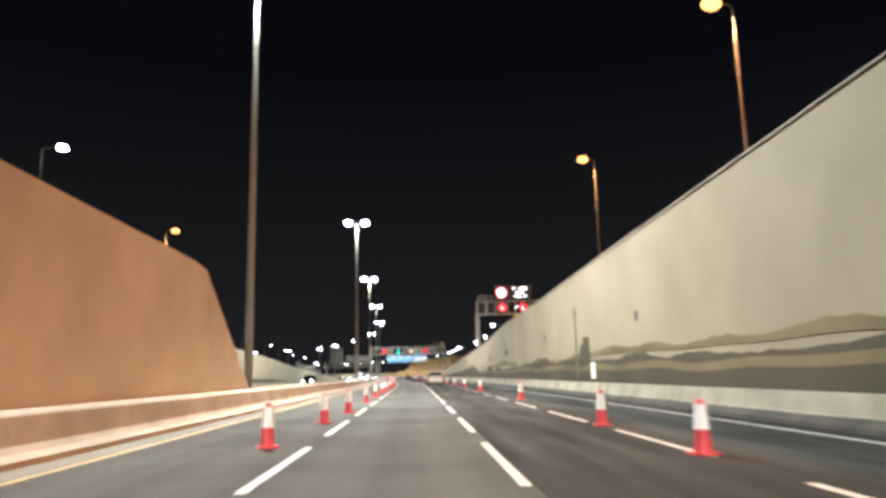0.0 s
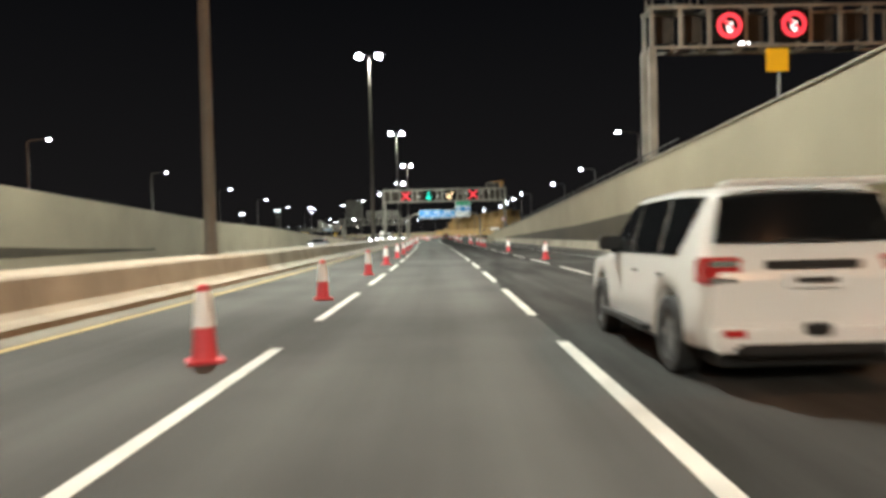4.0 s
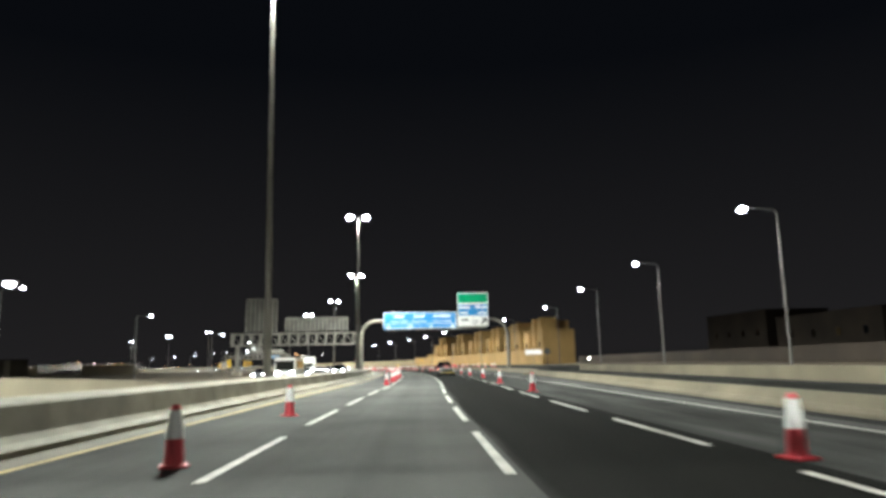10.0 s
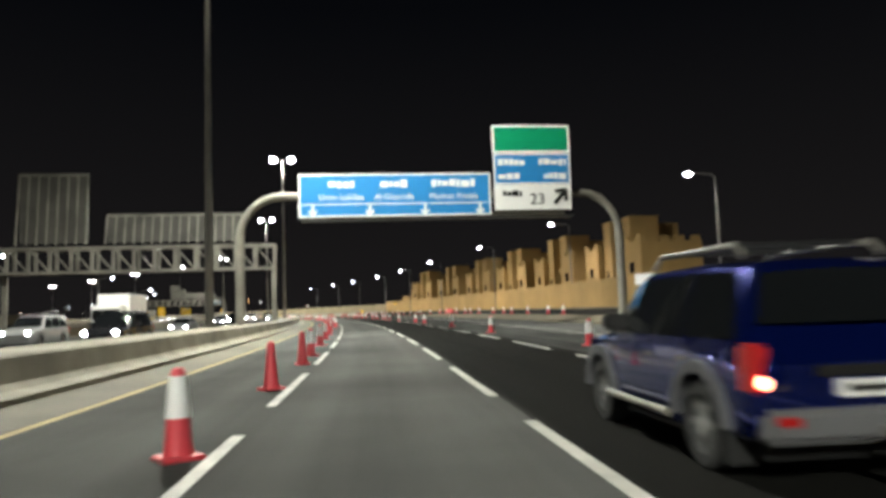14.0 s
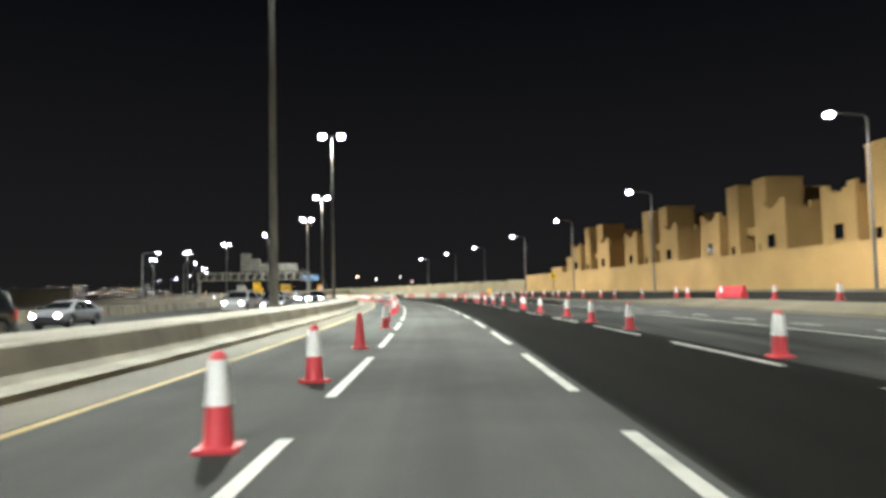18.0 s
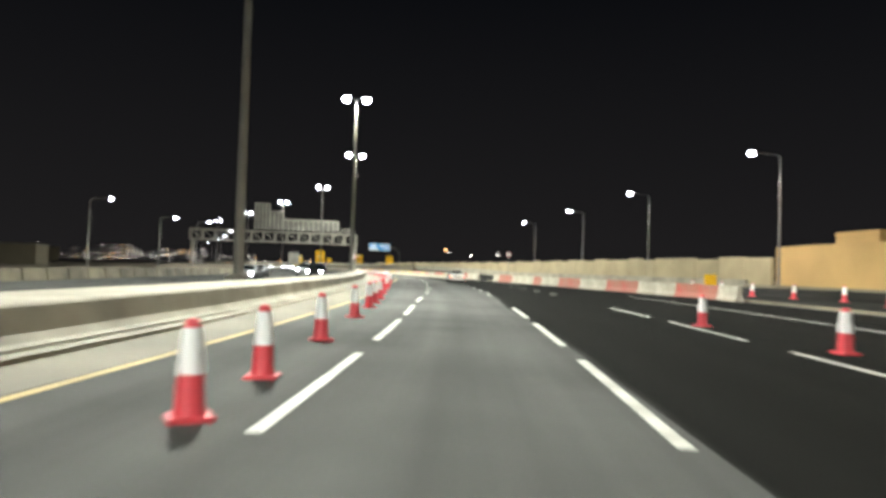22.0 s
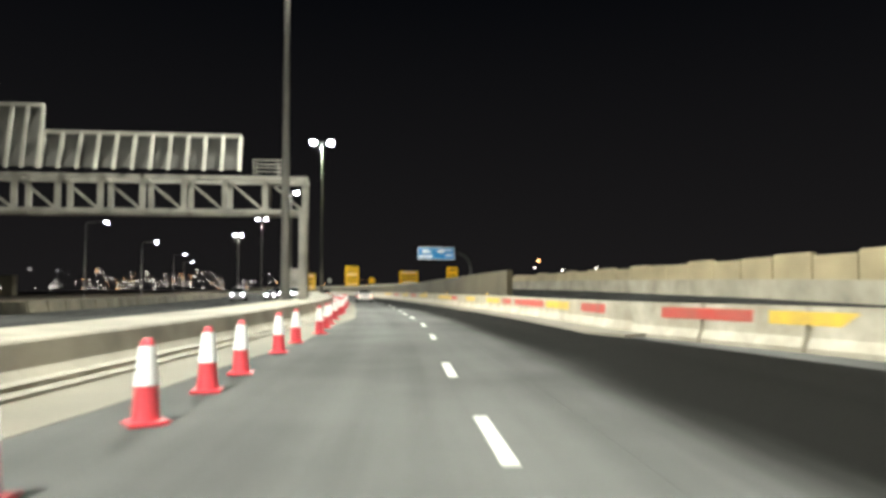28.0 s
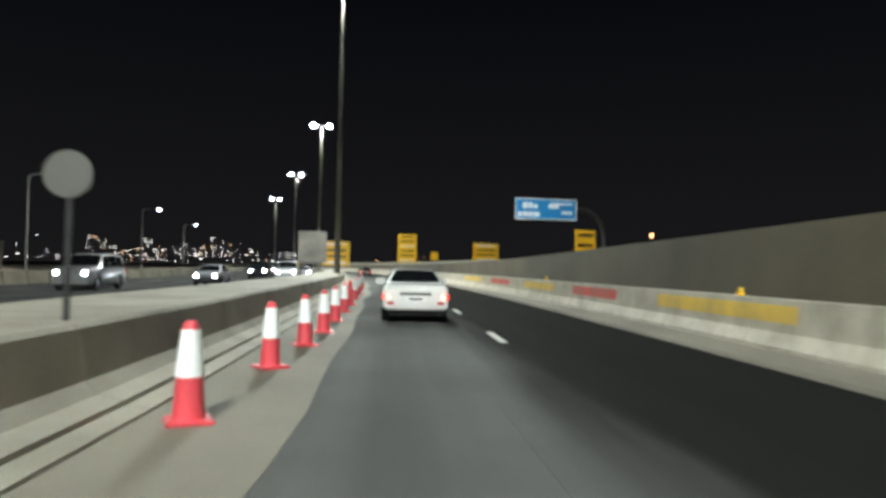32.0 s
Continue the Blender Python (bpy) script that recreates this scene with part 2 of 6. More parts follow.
SIGNAL_GREEN = material("green signal glow", (0.0, 0.8, 0.62), emit=0.75)
SIGNAL_AMBER = material("amber signal glow", (1.0, 0.7, 0.4), emit=1.2)
SIGNAL_WHITE = material("white signal glow", (1.0, 0.95, 0.92), emit=3.0)


# ---- mesh helpers ----
def bm_box(bm, x0, x1, y0, y1, z0, z1):
    v = [bm.verts.new(p) for p in ((x0, y0, z0), (x1, y0, z0), (x1, y1, z0), (x0, y1, z0), (x0, y0, z1), (x1, y0, z1), (x1, y1, z1), (x0, y1, z1))]
    for f in ((0, 3, 2, 1), (4, 5, 6, 7), (0, 1, 5, 4), (1, 2, 6, 5), (2, 3, 7, 6), (3, 0, 4, 7)):
        bm.faces.new([v[i] for i in f])
    return v


def bm_bar(bm, a, b, w, d=None):
    """A square bar from a to b."""
    a, b, d = Vector(a), Vector(b), d or w
    z = (b - a).normalized()
    x = z.cross(Vector((0, 1, 0)) if abs(z.y) < 0.9 else Vector((0, 0, 1))).normalized()
    y = z.cross(x)
    v = [bm.verts.new(p + x * i * w / 2 + y * j * d / 2) for p in (a, b) for i, j in ((-1, -1), (1, -1), (1, 1), (-1, 1))]
    for f in ((3, 2, 1, 0), (4, 5, 6, 7), (0, 1, 5, 4), (1, 2, 6, 5), (2, 3, 7, 6), (3, 0, 4, 7)):
        bm.faces.new([v[i] for i in f])


def bm_tube(bm, points, radii, sides=10, caps=True):
    """A round tube through points, with a radius at each."""
    rings = []
    pts = [Vector(p) for p in points]
    for i, p in enumerate(pts):
        t = (pts[min(i + 1, len(pts) - 1)] - pts[max(i - 1, 0)]).normalized()
        x = t.cross(Vector((0, 1, 0)) if abs(t.y) < 0.9 else Vector((1, 0, 0))).normalized()
        y = t.cross(x)
        rings.append([bm.verts.new(p + (x * math.cos(k * 2 * math.pi / sides) + y * math.sin(k * 2 * math.pi / sides)) * radii[i]) for k in range(sides)])
    for a, b in zip(rings, rings[1:]):
        for k in range(sides):
            bm.faces.new((a[k], a[(k + 1) % sides], b[(k + 1) % sides], b[k])).smooth = True
    if caps:
        bm.faces.new([bm.verts.new(v.co) for v in rings[0][::-1]])
        bm.faces.new([bm.verts.new(v.co) for v in rings[-1]])


def bm_loft(bm, rings, closed=True, caps=True, smooth=False):
    rows = [[bm.verts.new(p) for p in r] for r in rings]
    n = len(rows[0])
    for a, b in zip(rows, rows[1:]):
        for k in range(n if closed else n - 1):
            bm.faces.new((a[k], a[(k + 1) % n], b[(k + 1) % n], b[k])).smooth = smooth
    if caps and closed:
        for row in (rows[0][::-1], rows[-1]):
            bm.faces.new([bm.verts.new(v.co) for v in row] if smooth else row)


def mesh_of(name, bm, mat):
    bmesh.ops.recalc_face_normals(bm, faces=bm.faces)
    me = bpy.data.meshes.new(name)
    bm.to_mesh(me)
    bm.free()
    me.materials.append(mat)
    return me


def part(name, bm, mat, parent, label="", bevel=0.0):
    """Links a bmesh as one mesh object under a thing or a part."""
    if bevel:
        bmesh.ops.bevel(bm, geom=bm.edges[:], offset=bevel, segments=2, affect="EDGES", clamp_overlap=True)
    ob = new(name, mesh_of(name, bm, mat))
    ob.parent = parent
    if label:
        ob["label"] = label
    return ob


def box_part(name, dims, mat, parent, label="", bevel=0.0):
    bm = bmesh.new()
    bm_box(bm, *dims)
    return part(name, bm, mat, parent, label, bevel)


def thing(name, m, label, category, group="", kind=""):
    ob = new(name)
    ob.empty_display_size = 0.3
    ob.matrix_basis = m
    return tagged(ob, label, category, group, kind)


def structure(name, bm, mat, label, category="", kind="structure"):
    return tagged(new(name, mesh_of(name, bm, mat)), label, category or name.split("_")[0], "", kind)


def ribbon(bm, s0, s1, lats, step=4.0, thick=0.0):
    """A strip along the road. lats(s) gives (lat, z) points across it; with thick it becomes a closed solid."""
    n = max(1, round((s1 - s0) / step))
    rings = []
    for i in range(n + 1):
        s = s0 + (s1 - s0) * i / n
        rings.append([at(s, *p) for p in lats(s)])
    bm_loft(bm, rings, closed=bool(thick), caps=bool(thick))


def tracked(ob, rows):
    """Stores on a road mesh, vertex by vertex, its share of fresh surface, its way along and across."""
    at_ = ob.data.attributes.new("track", "FLOAT_VECTOR", "POINT")
    at_.data.foreach_set("vector", np.array(rows, dtype=np.float32).ravel())
    return ob


def track_rows(s0, s1, step, lats, share):
    n = max(1, round((s1 - s0) / step))
    out = []
    for i in range(n + 1):
        s = s0 + (s1 - s0) * i / n
        out += [(share(s, p[0]), s, p[0]) for p in lats(s)]
    return out


# ---- ground and road ----
WALL_R = ((-200, 9.2), (15, 8.8), (41, 8.4), (66, 7.85), (88, 7.5), (115, 6.0), (132, 5.35), (186, 3.15), (206, 2.46), (215, 2.2), (224, 1.88), (231.5, 1.75), (234, 1.32), (245, 1.2))
WALL_L = ((-200, 9.0), (20, 7.9), (67, 6.8), (93, 6.5), (128, 5.7), (142, 5.2), (183, 3.85), (220, 3.28), (255, 2.28), (275, 1.7), (300, 1.0), (322, 0.4))
YELLOW = ((-200, -5.6), (125, -5.8), (187, -6.1), (281, -5.6), (344, -4.85), (500, -4.9), (545, -4.3), (565, -4.2), (598, -2.65), (606, -2.3))
LINE_L = ((-200, -1.8), (100, -1.88), (180, -1.8), (209, -2.1), (240, -2.35), (262, -2.3), (285, -2.05), (300, -1.75), (340, -1.7), (430, -1.7), (470, -1.87), (495, -2.0), (516, -1.86), (528, -1.8), (547, -1.08), (556, -0.85), (590, 0.45), (598, 0.85), (622, 0.58), (638, 1.09), (652, 1.25), (666, 1.53), (675, 1.93), (690, 2.1), (850, 2.6))
LINE_R = ((-200, 1.85), (80, 1.9), (170, 2.1), (190, 2.25), (209, 2.08), (235, 1.83), (280, 1.8), (300, 1.97), (330, 2.05), (345, 1.9), (430, 1.78), (500, 1.76), (512, 1.95), (533, 2.4), (549, 2.88), (560, 3.35), (607, 5.65), (630, 6.2))
LINE_Q = ((-200, 5.45), (228, 5.45), (410, 6.0), (470, 6.0), (530, 6.9), (552, 7.8), (605, 10.2))
EDGE_R = ((-200, 9.2), (237, 9.2), (470, 11.7), (550, 13.0))
MEDIAN = ((-200, -7.3), (287, -7.3), (360, -7.2), (475, -6.8), (550, -7.3), (606, -7.2), (634, -4.9), (650, -3.9), (680, -3.3), (750, -3.2), (1100, -3.4))
RIGHT = ((-200, 10.4), (240, 10.4), (300, 13.0), (375, 15.5), (460, 17.5), (545, 18.5), (570, 15.0), (600, 12.4), (615, 11.4), (622, 9.8), (632, 7.0), (650, 7.0), (680, 6.7), (800, 6.8), (1100, 6.8))
OUTER = ((-200, 9.1), (240, 9.3), (470, 12.2), (482, 13.6), (505, 18.4), (548, 18.6), (570, 15.0), (600, 12.3), (630, 6.6), (1100, 6.2))
INNER = ((-200, 2.0), (525, 2.0), (549, 3.1), (585, 2.8), (610, 2.4), (640, 2.3), (660, 2.2), (672, 1.6), (690, 1.5), (1100, 2.0))

bm = bmesh.new()
bm_box(bm, -2600, 2600, -2400, 3200, -1.2, -0.16)
structure("ground", bm, SAND, "dark sandy ground on both sides of the road", "ground")

bm = bmesh.new()


def road_lats(s):
    return (lerp(s, MEDIAN) - 0.4, -0.12), (lerp(s, MEDIAN) - 0.4, 0.0), (lerp(s, RIGHT) + 1.0, 0.0), (lerp(s, RIGHT) + 1.0, -0.12)


ribbon(bm, -190, 1080, road_lats, 5, 1)
road = tracked(structure("road", bm, ASPHALT, "worn grey asphalt carriageway of a motorway", "road"), track_rows(-190, 1080, 5, road_lats, lambda s, a: -1.0))

bm = bmesh.new()


def opposite_lats(s):
    a = lerp(s, MEDIAN)
    return (a - 19.5, -0.12), (a - 19.5, -0.004), (a - 2.4, -0.004), (a - 2.4, -0.12)


ribbon(bm, -190, 1080, opposite_lats, 5, 1)
tracked(structure("road_opposite", bm, ASPHALT, "asphalt carriageway of the oncoming traffic", "road"), track_rows(-190, 1080, 5, opposite_lats, lambda s, a: lerp(s, ((150, -0.6), (260, 0.45), (1080, 0.75)))))


def line_piece(name, s0, s1, table, width, mat, parent):
    bm = bmesh.new()
    ribbon(bm, s0, s1, lambda s: ((lerp(s, table) - width / 2, 0.0), (lerp(s, table) - width / 2, 0.005), (lerp(s, table) + width / 2, 0.005), (lerp(s, table) + width / 2, 0.0)), 3, 1)
    return part(name, bm, mat, parent)


DASH_ENDS = ((-20, -119.5), (-5, 15.7), (0, 60.8), (1, 69.9), (5, 106.5), (6, 115.7), (17, 214.7), (24, 278.3), (25, 287.6), (31, 340.6), (32, 349.3), (38, 403.8), (39, 412.2), (45, 465.8), (46, 474.6), (52, 524.7), (53, 533.6))
for k in range(-20, 53):
    s = lerp(k, DASH_ENDS)
    line_piece("lane_dash", s - 6, s, LINE_L, 0.16, WHITE_LINE, road)
    line_piece("lane_dash", s - 6, s, LINE_R, 0.16, WHITE_LINE, road)
    line_piece("lane_dash", s - 3.5, s + 2.5, LINE_Q, 0.15, WHITE_LINE, road)
line_piece("lane_dash", 528, 533, LINE_L, 0.16, WHITE_LINE, road)
for s in (540, 548, 557, 566, 575, 581.5, 588.3, 597, 606, 615, 621.0, 630, 637.4, 645, 651, 656, 664.9, 673.6, 687, 696, 705, 714, 723, 732, 741, 750, 759, 768, 777, 786, 795, 804):
    line_piece("lane_dash", s, s + 2.3, LINE_L, 0.16, WHITE_LINE, road)
    if s < 615:
        line_piece("lane_dash", s, s + 2.3, LINE_R, 0.15, WHITE_LINE, road)
        line_piece("lane_dash", s + 3, s + 6.5, LINE_Q, 0.14, WHITE_LINE, road)
line_piece("yellow_edge_line", -190, 606, YELLOW, 0.15, YELLOW_LINE, road)
line_piece("edge_line", -190, 545, EDGE_R, 0.15, WHITE_LINE, road)

bm = bmesh.new()
FADE = ((150, 0.5), (525, 0.5), (560, 1.1), (590, 1.9), (640, 1.8), (680, 1.4), (1100, 1.6))


def outer_lats(s):
    a, c = lerp(s, INNER) - (0.6 if s > 570 else 0.0), lerp(s, OUTER)
    q, e = lerp(s, LINE_Q), lerp(s, EDGE_R)
    cuts = (a, a + lerp(s, FADE), q - 0.3, q + 0.5, e - 0.1, e + 0.4, c) if s < 560 else (a, a + 1, a + 2, a + 3, a + 3.5, a + 3.8, c)
    row = [min(v, c - 0.02 * (6 - k)) for k, v in enumerate(cuts)]
    return [(row[0], 0.0)] + [(v, 0.003) for v in row] + [(c, 0.0)]


def outer_share(s, a):
    """How fresh and dark the surface is, light falloff included: full in the second lane, dusted over in the closed
    one.
    """
    fresh = min((a - outer_lats(s)[0][0]) / lerp(s, FADE) + (0.6 if s < 570 else 0.0), lerp(s, ((150, 0.55), (200, 1.0), (215, 9.0))))
    closed = lerp(s, LINE_Q) + 0.2 < a < lerp(s, EDGE_R) + (0.2 if s > 480 else 9.0)
    return min(fresh, lerp(s, ((190, 0.5), (500, 0.55), (545, 3.0)))) if closed and s < 560 else fresh


ribbon(bm, -190, 1000, outer_lats, 4, 1)
tracked(structure("road_outer_lanes", bm, ASPHALT, "newer asphalt of the outer lanes, darkened further for light falloff", "road"), track_rows(-190, 1000, 4, outer_lats, outer_share))

# shoulder, kerb and barrier of the median
def shoulder_lats(s):
    a = lerp(s, MEDIAN)
    e = min(lerp(s, YELLOW) - 0.12, a + 2.6) if s < 604 else a + 2.15 + 0.35 * noise.noise(Vector((s * 0.12, 2, 0))) + 0.2 * noise.noise(Vector((s * 0.5, 5, 0)))
    return (a, -0.05), (a, 0.007), (e, 0.007), (e, -0.05)


bm = bmesh.new()
ribbon(bm, -190, 1080, shoulder_lats, 2, 1)
structure("pavement_shoulder", bm, SHOULDER, "pale dusty concrete shoulder beside the median barrier", "shoulder")
TOPZ = ((-200, 0.9), (312.5, 0.9), (400, 0.78), (625, 0.74), (650, 0.85), (1125, 0.9))
median = thing("median_barrier", Matrix(), "long low concrete median barrier with a flat top", "barrier", kind="structure")


def barrier_ring(s):
    a, z = lerp(s, MEDIAN), lerp(s, TOPZ)
    k = lerp(s, ((478, 0.13), (515, 0.075), (620, 0.06), (660, 0.04)))
    return [(a + 0.75, 0.0), (a + 0.74, k), (a + 0.46, k + 0.012), (a + 0.45, lerp(s, ((620, 0.15), (660, 0.1)))), (a + 0.22, 0.17), (a + 0.1, 0.3), (a, z - 0.05), (a - 0.05, z), (a - 2.45, z), (a - 2.5, z - 0.05), (a - 2.6, 0.0)]


for s in np.arange(-190, 1080, 6.0):
    bm = bmesh.new()
    ribbon(bm, s + 0.012, s + 5.988, barrier_ring, 2, 1)
    # the first segments carry the orange lamplight in their colour
    part("barrier_segment", bm, SODIUM_CONCRETE if s < 128 else CONCRETE, median)

# retaining walls of the underpass
bm = bmesh.new()
ribbon(bm, -190, 245, lambda s: ((11.9, 0.0), (11.9, lerp(s, WALL_R)), (12.5, lerp(s, WALL_R)), (12.5, 0.0)), 3, 1)
structure("wall_right", bm, WALL, "tall pale plastered retaining wall sloping down along the road", "wall")
bm = bmesh.new()
ribbon(bm, -190, 245, lambda s: ((11.82, lerp(s, WALL_R)), (11.82, lerp(s, WALL_R) + 0.07), (12.6, lerp(s, WALL_R) + 0.07), (12.6, lerp(s, WALL_R))), 3, 1)
structure("coping_right", bm, CONCRETE, "concrete coping on the retaining wall", "coping")
bm = bmesh.new()
ribbon(bm, -190, 245, lambda s: ((12.5, -0.1), (12.5, lerp(s, WALL_R) - 0.3), (70, lerp(s, WALL_R) - 0.3), (90, -0.2)), 6, 1)
structure("ground_right_bank", bm, SAND, "dark raised ground behind the retaining wall", "ground")
bm = bmesh.new()
ribbon(bm, -190, 322, lambda s: ((-27.0, lerp(s, WALL_L)), (-26.4, lerp(s, WALL_L)), (-26.4, 0.0), (-27.0, 0.0)), 3, 1)
structure("wall_left", bm, WALL, "pale retaining wall across the oncoming carriageway", "wall")
bm = bmesh.new()
ribbon(bm, -190, 322, lambda s: ((-110, -0.2), (-80, lerp(s, WALL_L) - 0.3), (-27.0, lerp(s, WALL_L) - 0.3), (-27.0, -0.1)), 6, 1)
structure("ground_left_bank", bm, SAND, "dark raised ground behind the far retaining wall", "ground")

# kerb barrier at the foot of the right wall
right_kerb = thing("roadside_barrier", Matrix(), "low pale concrete barrier along the outer edge of the road", "barrier", kind="structure")


def kerb_ring(s):
    a = lerp(s, RIGHT)
    h = lerp(s, ((222, 0.82), (252, 0.5)))
    return [(a - 0.35, 0.0), (a - 0.33, 0.1), (a - 0.05, h * 0.4), (a + 0.06, h), (a + 0.42, h), (a + 0.5, 0.0)]


for s in np.arange(-190, 330, 6.0):
    bm = bmesh.new()
    ribbon(bm, s + 0.012, s + 5.988, kerb_ring, 2, 1)
    part("barrier_segment", bm, CONCRETE if s < 210 else PALE_VERGE, right_kerb)

bm = bmesh.new()
ribbon(bm, -190, 330, lambda s: ((lerp(s, RIGHT) - 1.0, 0.0), (lerp(s, RIGHT) - 1.0, 0.005), (lerp(s, RIGHT) - 0.3, 0.005), (lerp(s, RIGHT) - 0.3, 0.0)), 4, 1)
structure("road_gutter", bm, SEALANT, "dark gutter at the foot of the roadside barrier", "road")

# darker strip along the lowest 0.3 m of the barrier
bm = bmesh.new()
ribbon(bm, -190, 215, lambda s: ((lerp(s, RIGHT) - 0.36, 0.0), (lerp(s, RIGHT) - 0.34, 0.11), (lerp(s, RIGHT) - 0.12, 0.29 + 0.04 * noise.noise(Vector((s * 0.3, 8, 0)))), (lerp(s, RIGHT), 0.2), (lerp(s, RIGHT), 0.0)), 1.5, 1)
part("stained_foot", bm, DARK_CONCRETE, right_kerb, "dark foot of the barrier")

# wall of the underpass's middle, which ends beside the road
bm = bmesh.new()
_rows = []
for s in [*np.linspace(-190, 30, 24), 32.0, 35, 38, 41]:
    top = min(6.5, max(0.9, (41 - s) / 9.2 * 5.6 + 0.9))
    _rows.append([at(s, -8.9, 0.85), at(s, -8.9, top), at(s, -9.8, top), at(s, -9.8, 0.85)])
bm_loft(bm, _rows)
structure("wall_median", bm, TAN_WALL, "ochre plastered end wall of an underpass on the median", "wall")


# ---- street lighting ----
LIGHT_COOL = (0.97, 1.0, 0.87)


def mast(s, lat, height, heads=2, power=105000.0):
    t = thing("light_mast", turned(s, lat, 0.0), "tall tapered steel lighting mast with lit lamp heads", "street lamp", "masts along the median")
    bm = bmesh.new()
    bm_tube(bm, ((0, 0, 0.85), (0, 0, height * 0.5), (0, 0, height)), (0.26, 0.2, 0.13), 12)
    part("pole", bm, MAST_STEEL, t)
    bm = bmesh.new()
    bm_box(bm, -0.5, 0.5, -0.5, 0.5, 0.7, 0.9)
    bm_box(bm, -0.33, 0.33, -0.33, 0.33, 0.9, 1.0)
    part("base_plate", bm, STEEL, t)
    for side in (-1, 1)[:heads]:
        bm = bmesh.new()
        bm_tube(bm, ((0, 0, height - 0.1), (side * 0.5, 0, height + 0.15), (side * 1.2, 0, height + 0.2)), (0.07, 0.06, 0.05), 8)
        arm = part("arm", bm, MAST_STEEL, t)
        bm = bmesh.new()
        bm_box(bm, side * 1.5 - 0.45, side * 1.5 + 0.45, -0.28, 0.28, height + 0.1, height + 0.32)
        part("lamp_housing", bm, DARK_STEEL, t, bevel=0.06)
        bm = bmesh.new()
        # oversized sphere: the glare round the lamp is built into its shape
        bmesh.ops.create_uvsphere(bm, u_segments=24, v_segments=14, radius=1.0, matrix=Matrix.Translation((side * 1.5, 0, height + 0.06)) @ Matrix.Diagonal((0.6, 0.48, 0.44, 1)))
        part("lamp_lens", bm, LAMP_COOL, t, "glowing cool white lamp lens, swollen to stand for its glare")
    lamp = bpy.data.lights.new("mast_light", "SPOT")
    lamp.energy, lamp.color, lamp.spot_size, lamp.spot_blend, lamp.shadow_soft_size = power, LIGHT_COOL, radians(168), 0.45, 0.5
    o = new("mast_light", lamp)
    o.parent = t
    o.location = (0, 0, height - 0.6)
    return t


MASTS = ((-36, -9.2, 28.0), (44.4, -9.77, 27.4), (125.7, -8.9, 28.6), (207.9, -8.9, 29.4), (291.3, -9.5, 29.4), (374.5, -9.2, 28.7), (455.0, -9.2, 27.8), (530.3, -10.5, 27.0), (602.7, -9.1, 26.5), (652.8, -5.95, 25.8), (736.3, -3.8, 27.6), (811.4, -6.4, 28.5), (887.9, -8.6, 28.3), (965.6, -7.6, 27.8))
for row in MASTS:
    mast(*row)


def street_lamp(s, lat, z0, height, side, warm=False, power=9000.0):
    t = thing("street_lamp", turned(s, lat, z0), "slim single-arm street lamp with a %s light" % ("sodium orange" if warm else "white"), "street lamp", "single lamps along the side road")
    reach = 0.0 if warm else 0.8
    head = side * (1.8 + reach)
    bm = bmesh.new()
    bm_tube(bm, ((0, 0, -0.6), (0, 0, height * 0.6), (0, 0, height - 0.3), (side * 0.3, 0, height), (side * (1.5 + reach), 0, height + 0.15)), (0.2, 0.16, 0.13, 0.08, 0.05) if warm else (0.12, 0.09, 0.07, 0.06, 0.05), 9)
    part("pole", bm, LAMP_POST, t)
    bm = bmesh.new()
    bm_box(bm, head - 0.42, head + 0.42, -0.17, 0.17, height + 0.08, height + 0.22)
    part("lamp_housing", bm, DARK_STEEL, t, bevel=0.04)
    bm = bmesh.new()
    # lens wider than its housing, its size standing in for glare
    bmesh.ops.create_uvsphere(bm, u_segments=20, v_segments=12, radius=1.0, matrix=Matrix.Translation((head, 0, height + 0.04)) @ Matrix.Diagonal((0.85, 0.6, 0.55, 1) if warm else (0.7, 0.5, 0.4, 1) if power > 8000 else (0.36, 0.28, 0.2, 1) if power else (0.27, 0.22, 0.17, 1)))
    part("lamp_lens", bm, LAMP_WARM if warm else LAMP_COOL, t, "glowing lamp lens, swollen to stand for its glare")
    if power:
        lamp = bpy.data.lights.new("street_light", "SPOT")
        lamp.energy, lamp.spot_size, lamp.spot_blend, lamp.shadow_soft_size = power, radians(155), 0.35 if warm else 0.7, 0.25
        lamp.color = (1.0, 0.46, 0.2) if warm else (1.0, 0.95, 0.86)
        o = new("street_light", lamp)
        o.parent = t
        o.location = (head, 0, height - (0.85 if warm else 0.2))
    return t


for s, lat, top in ((150, 25.5, 15.2), (186.7, 25.8, 13.9), (223.9, 29.0, 12.6), (258.5, 29.8, 12.4), (295.9, 26.6, 12.4), (324.5, 27.3, 12.4), (356.1, 28.9, 12.8), (390.8, 31.2, 12.7), (425, 29.6, 12.5), (459.0, 28.2, 12.5), (492.9, 26.3, 12.3), (523.7, 26.7, 12.3), (555.3, 28.5, 12.3), (585.6, 28.8, 12.1), (616.3, 30.8, 12.4), (647.1, 33.2, 12.5)):
    z0 = lerp(s, WALL_R) - 0.3 if s < 240 else 1.15
    street_lamp(s, lat + 0.8, z0, top - z0, -1, power=1100.0 if s > 600 else 4700.0 if s > 380 else 1900.0 if s > 230 else 6000.0)
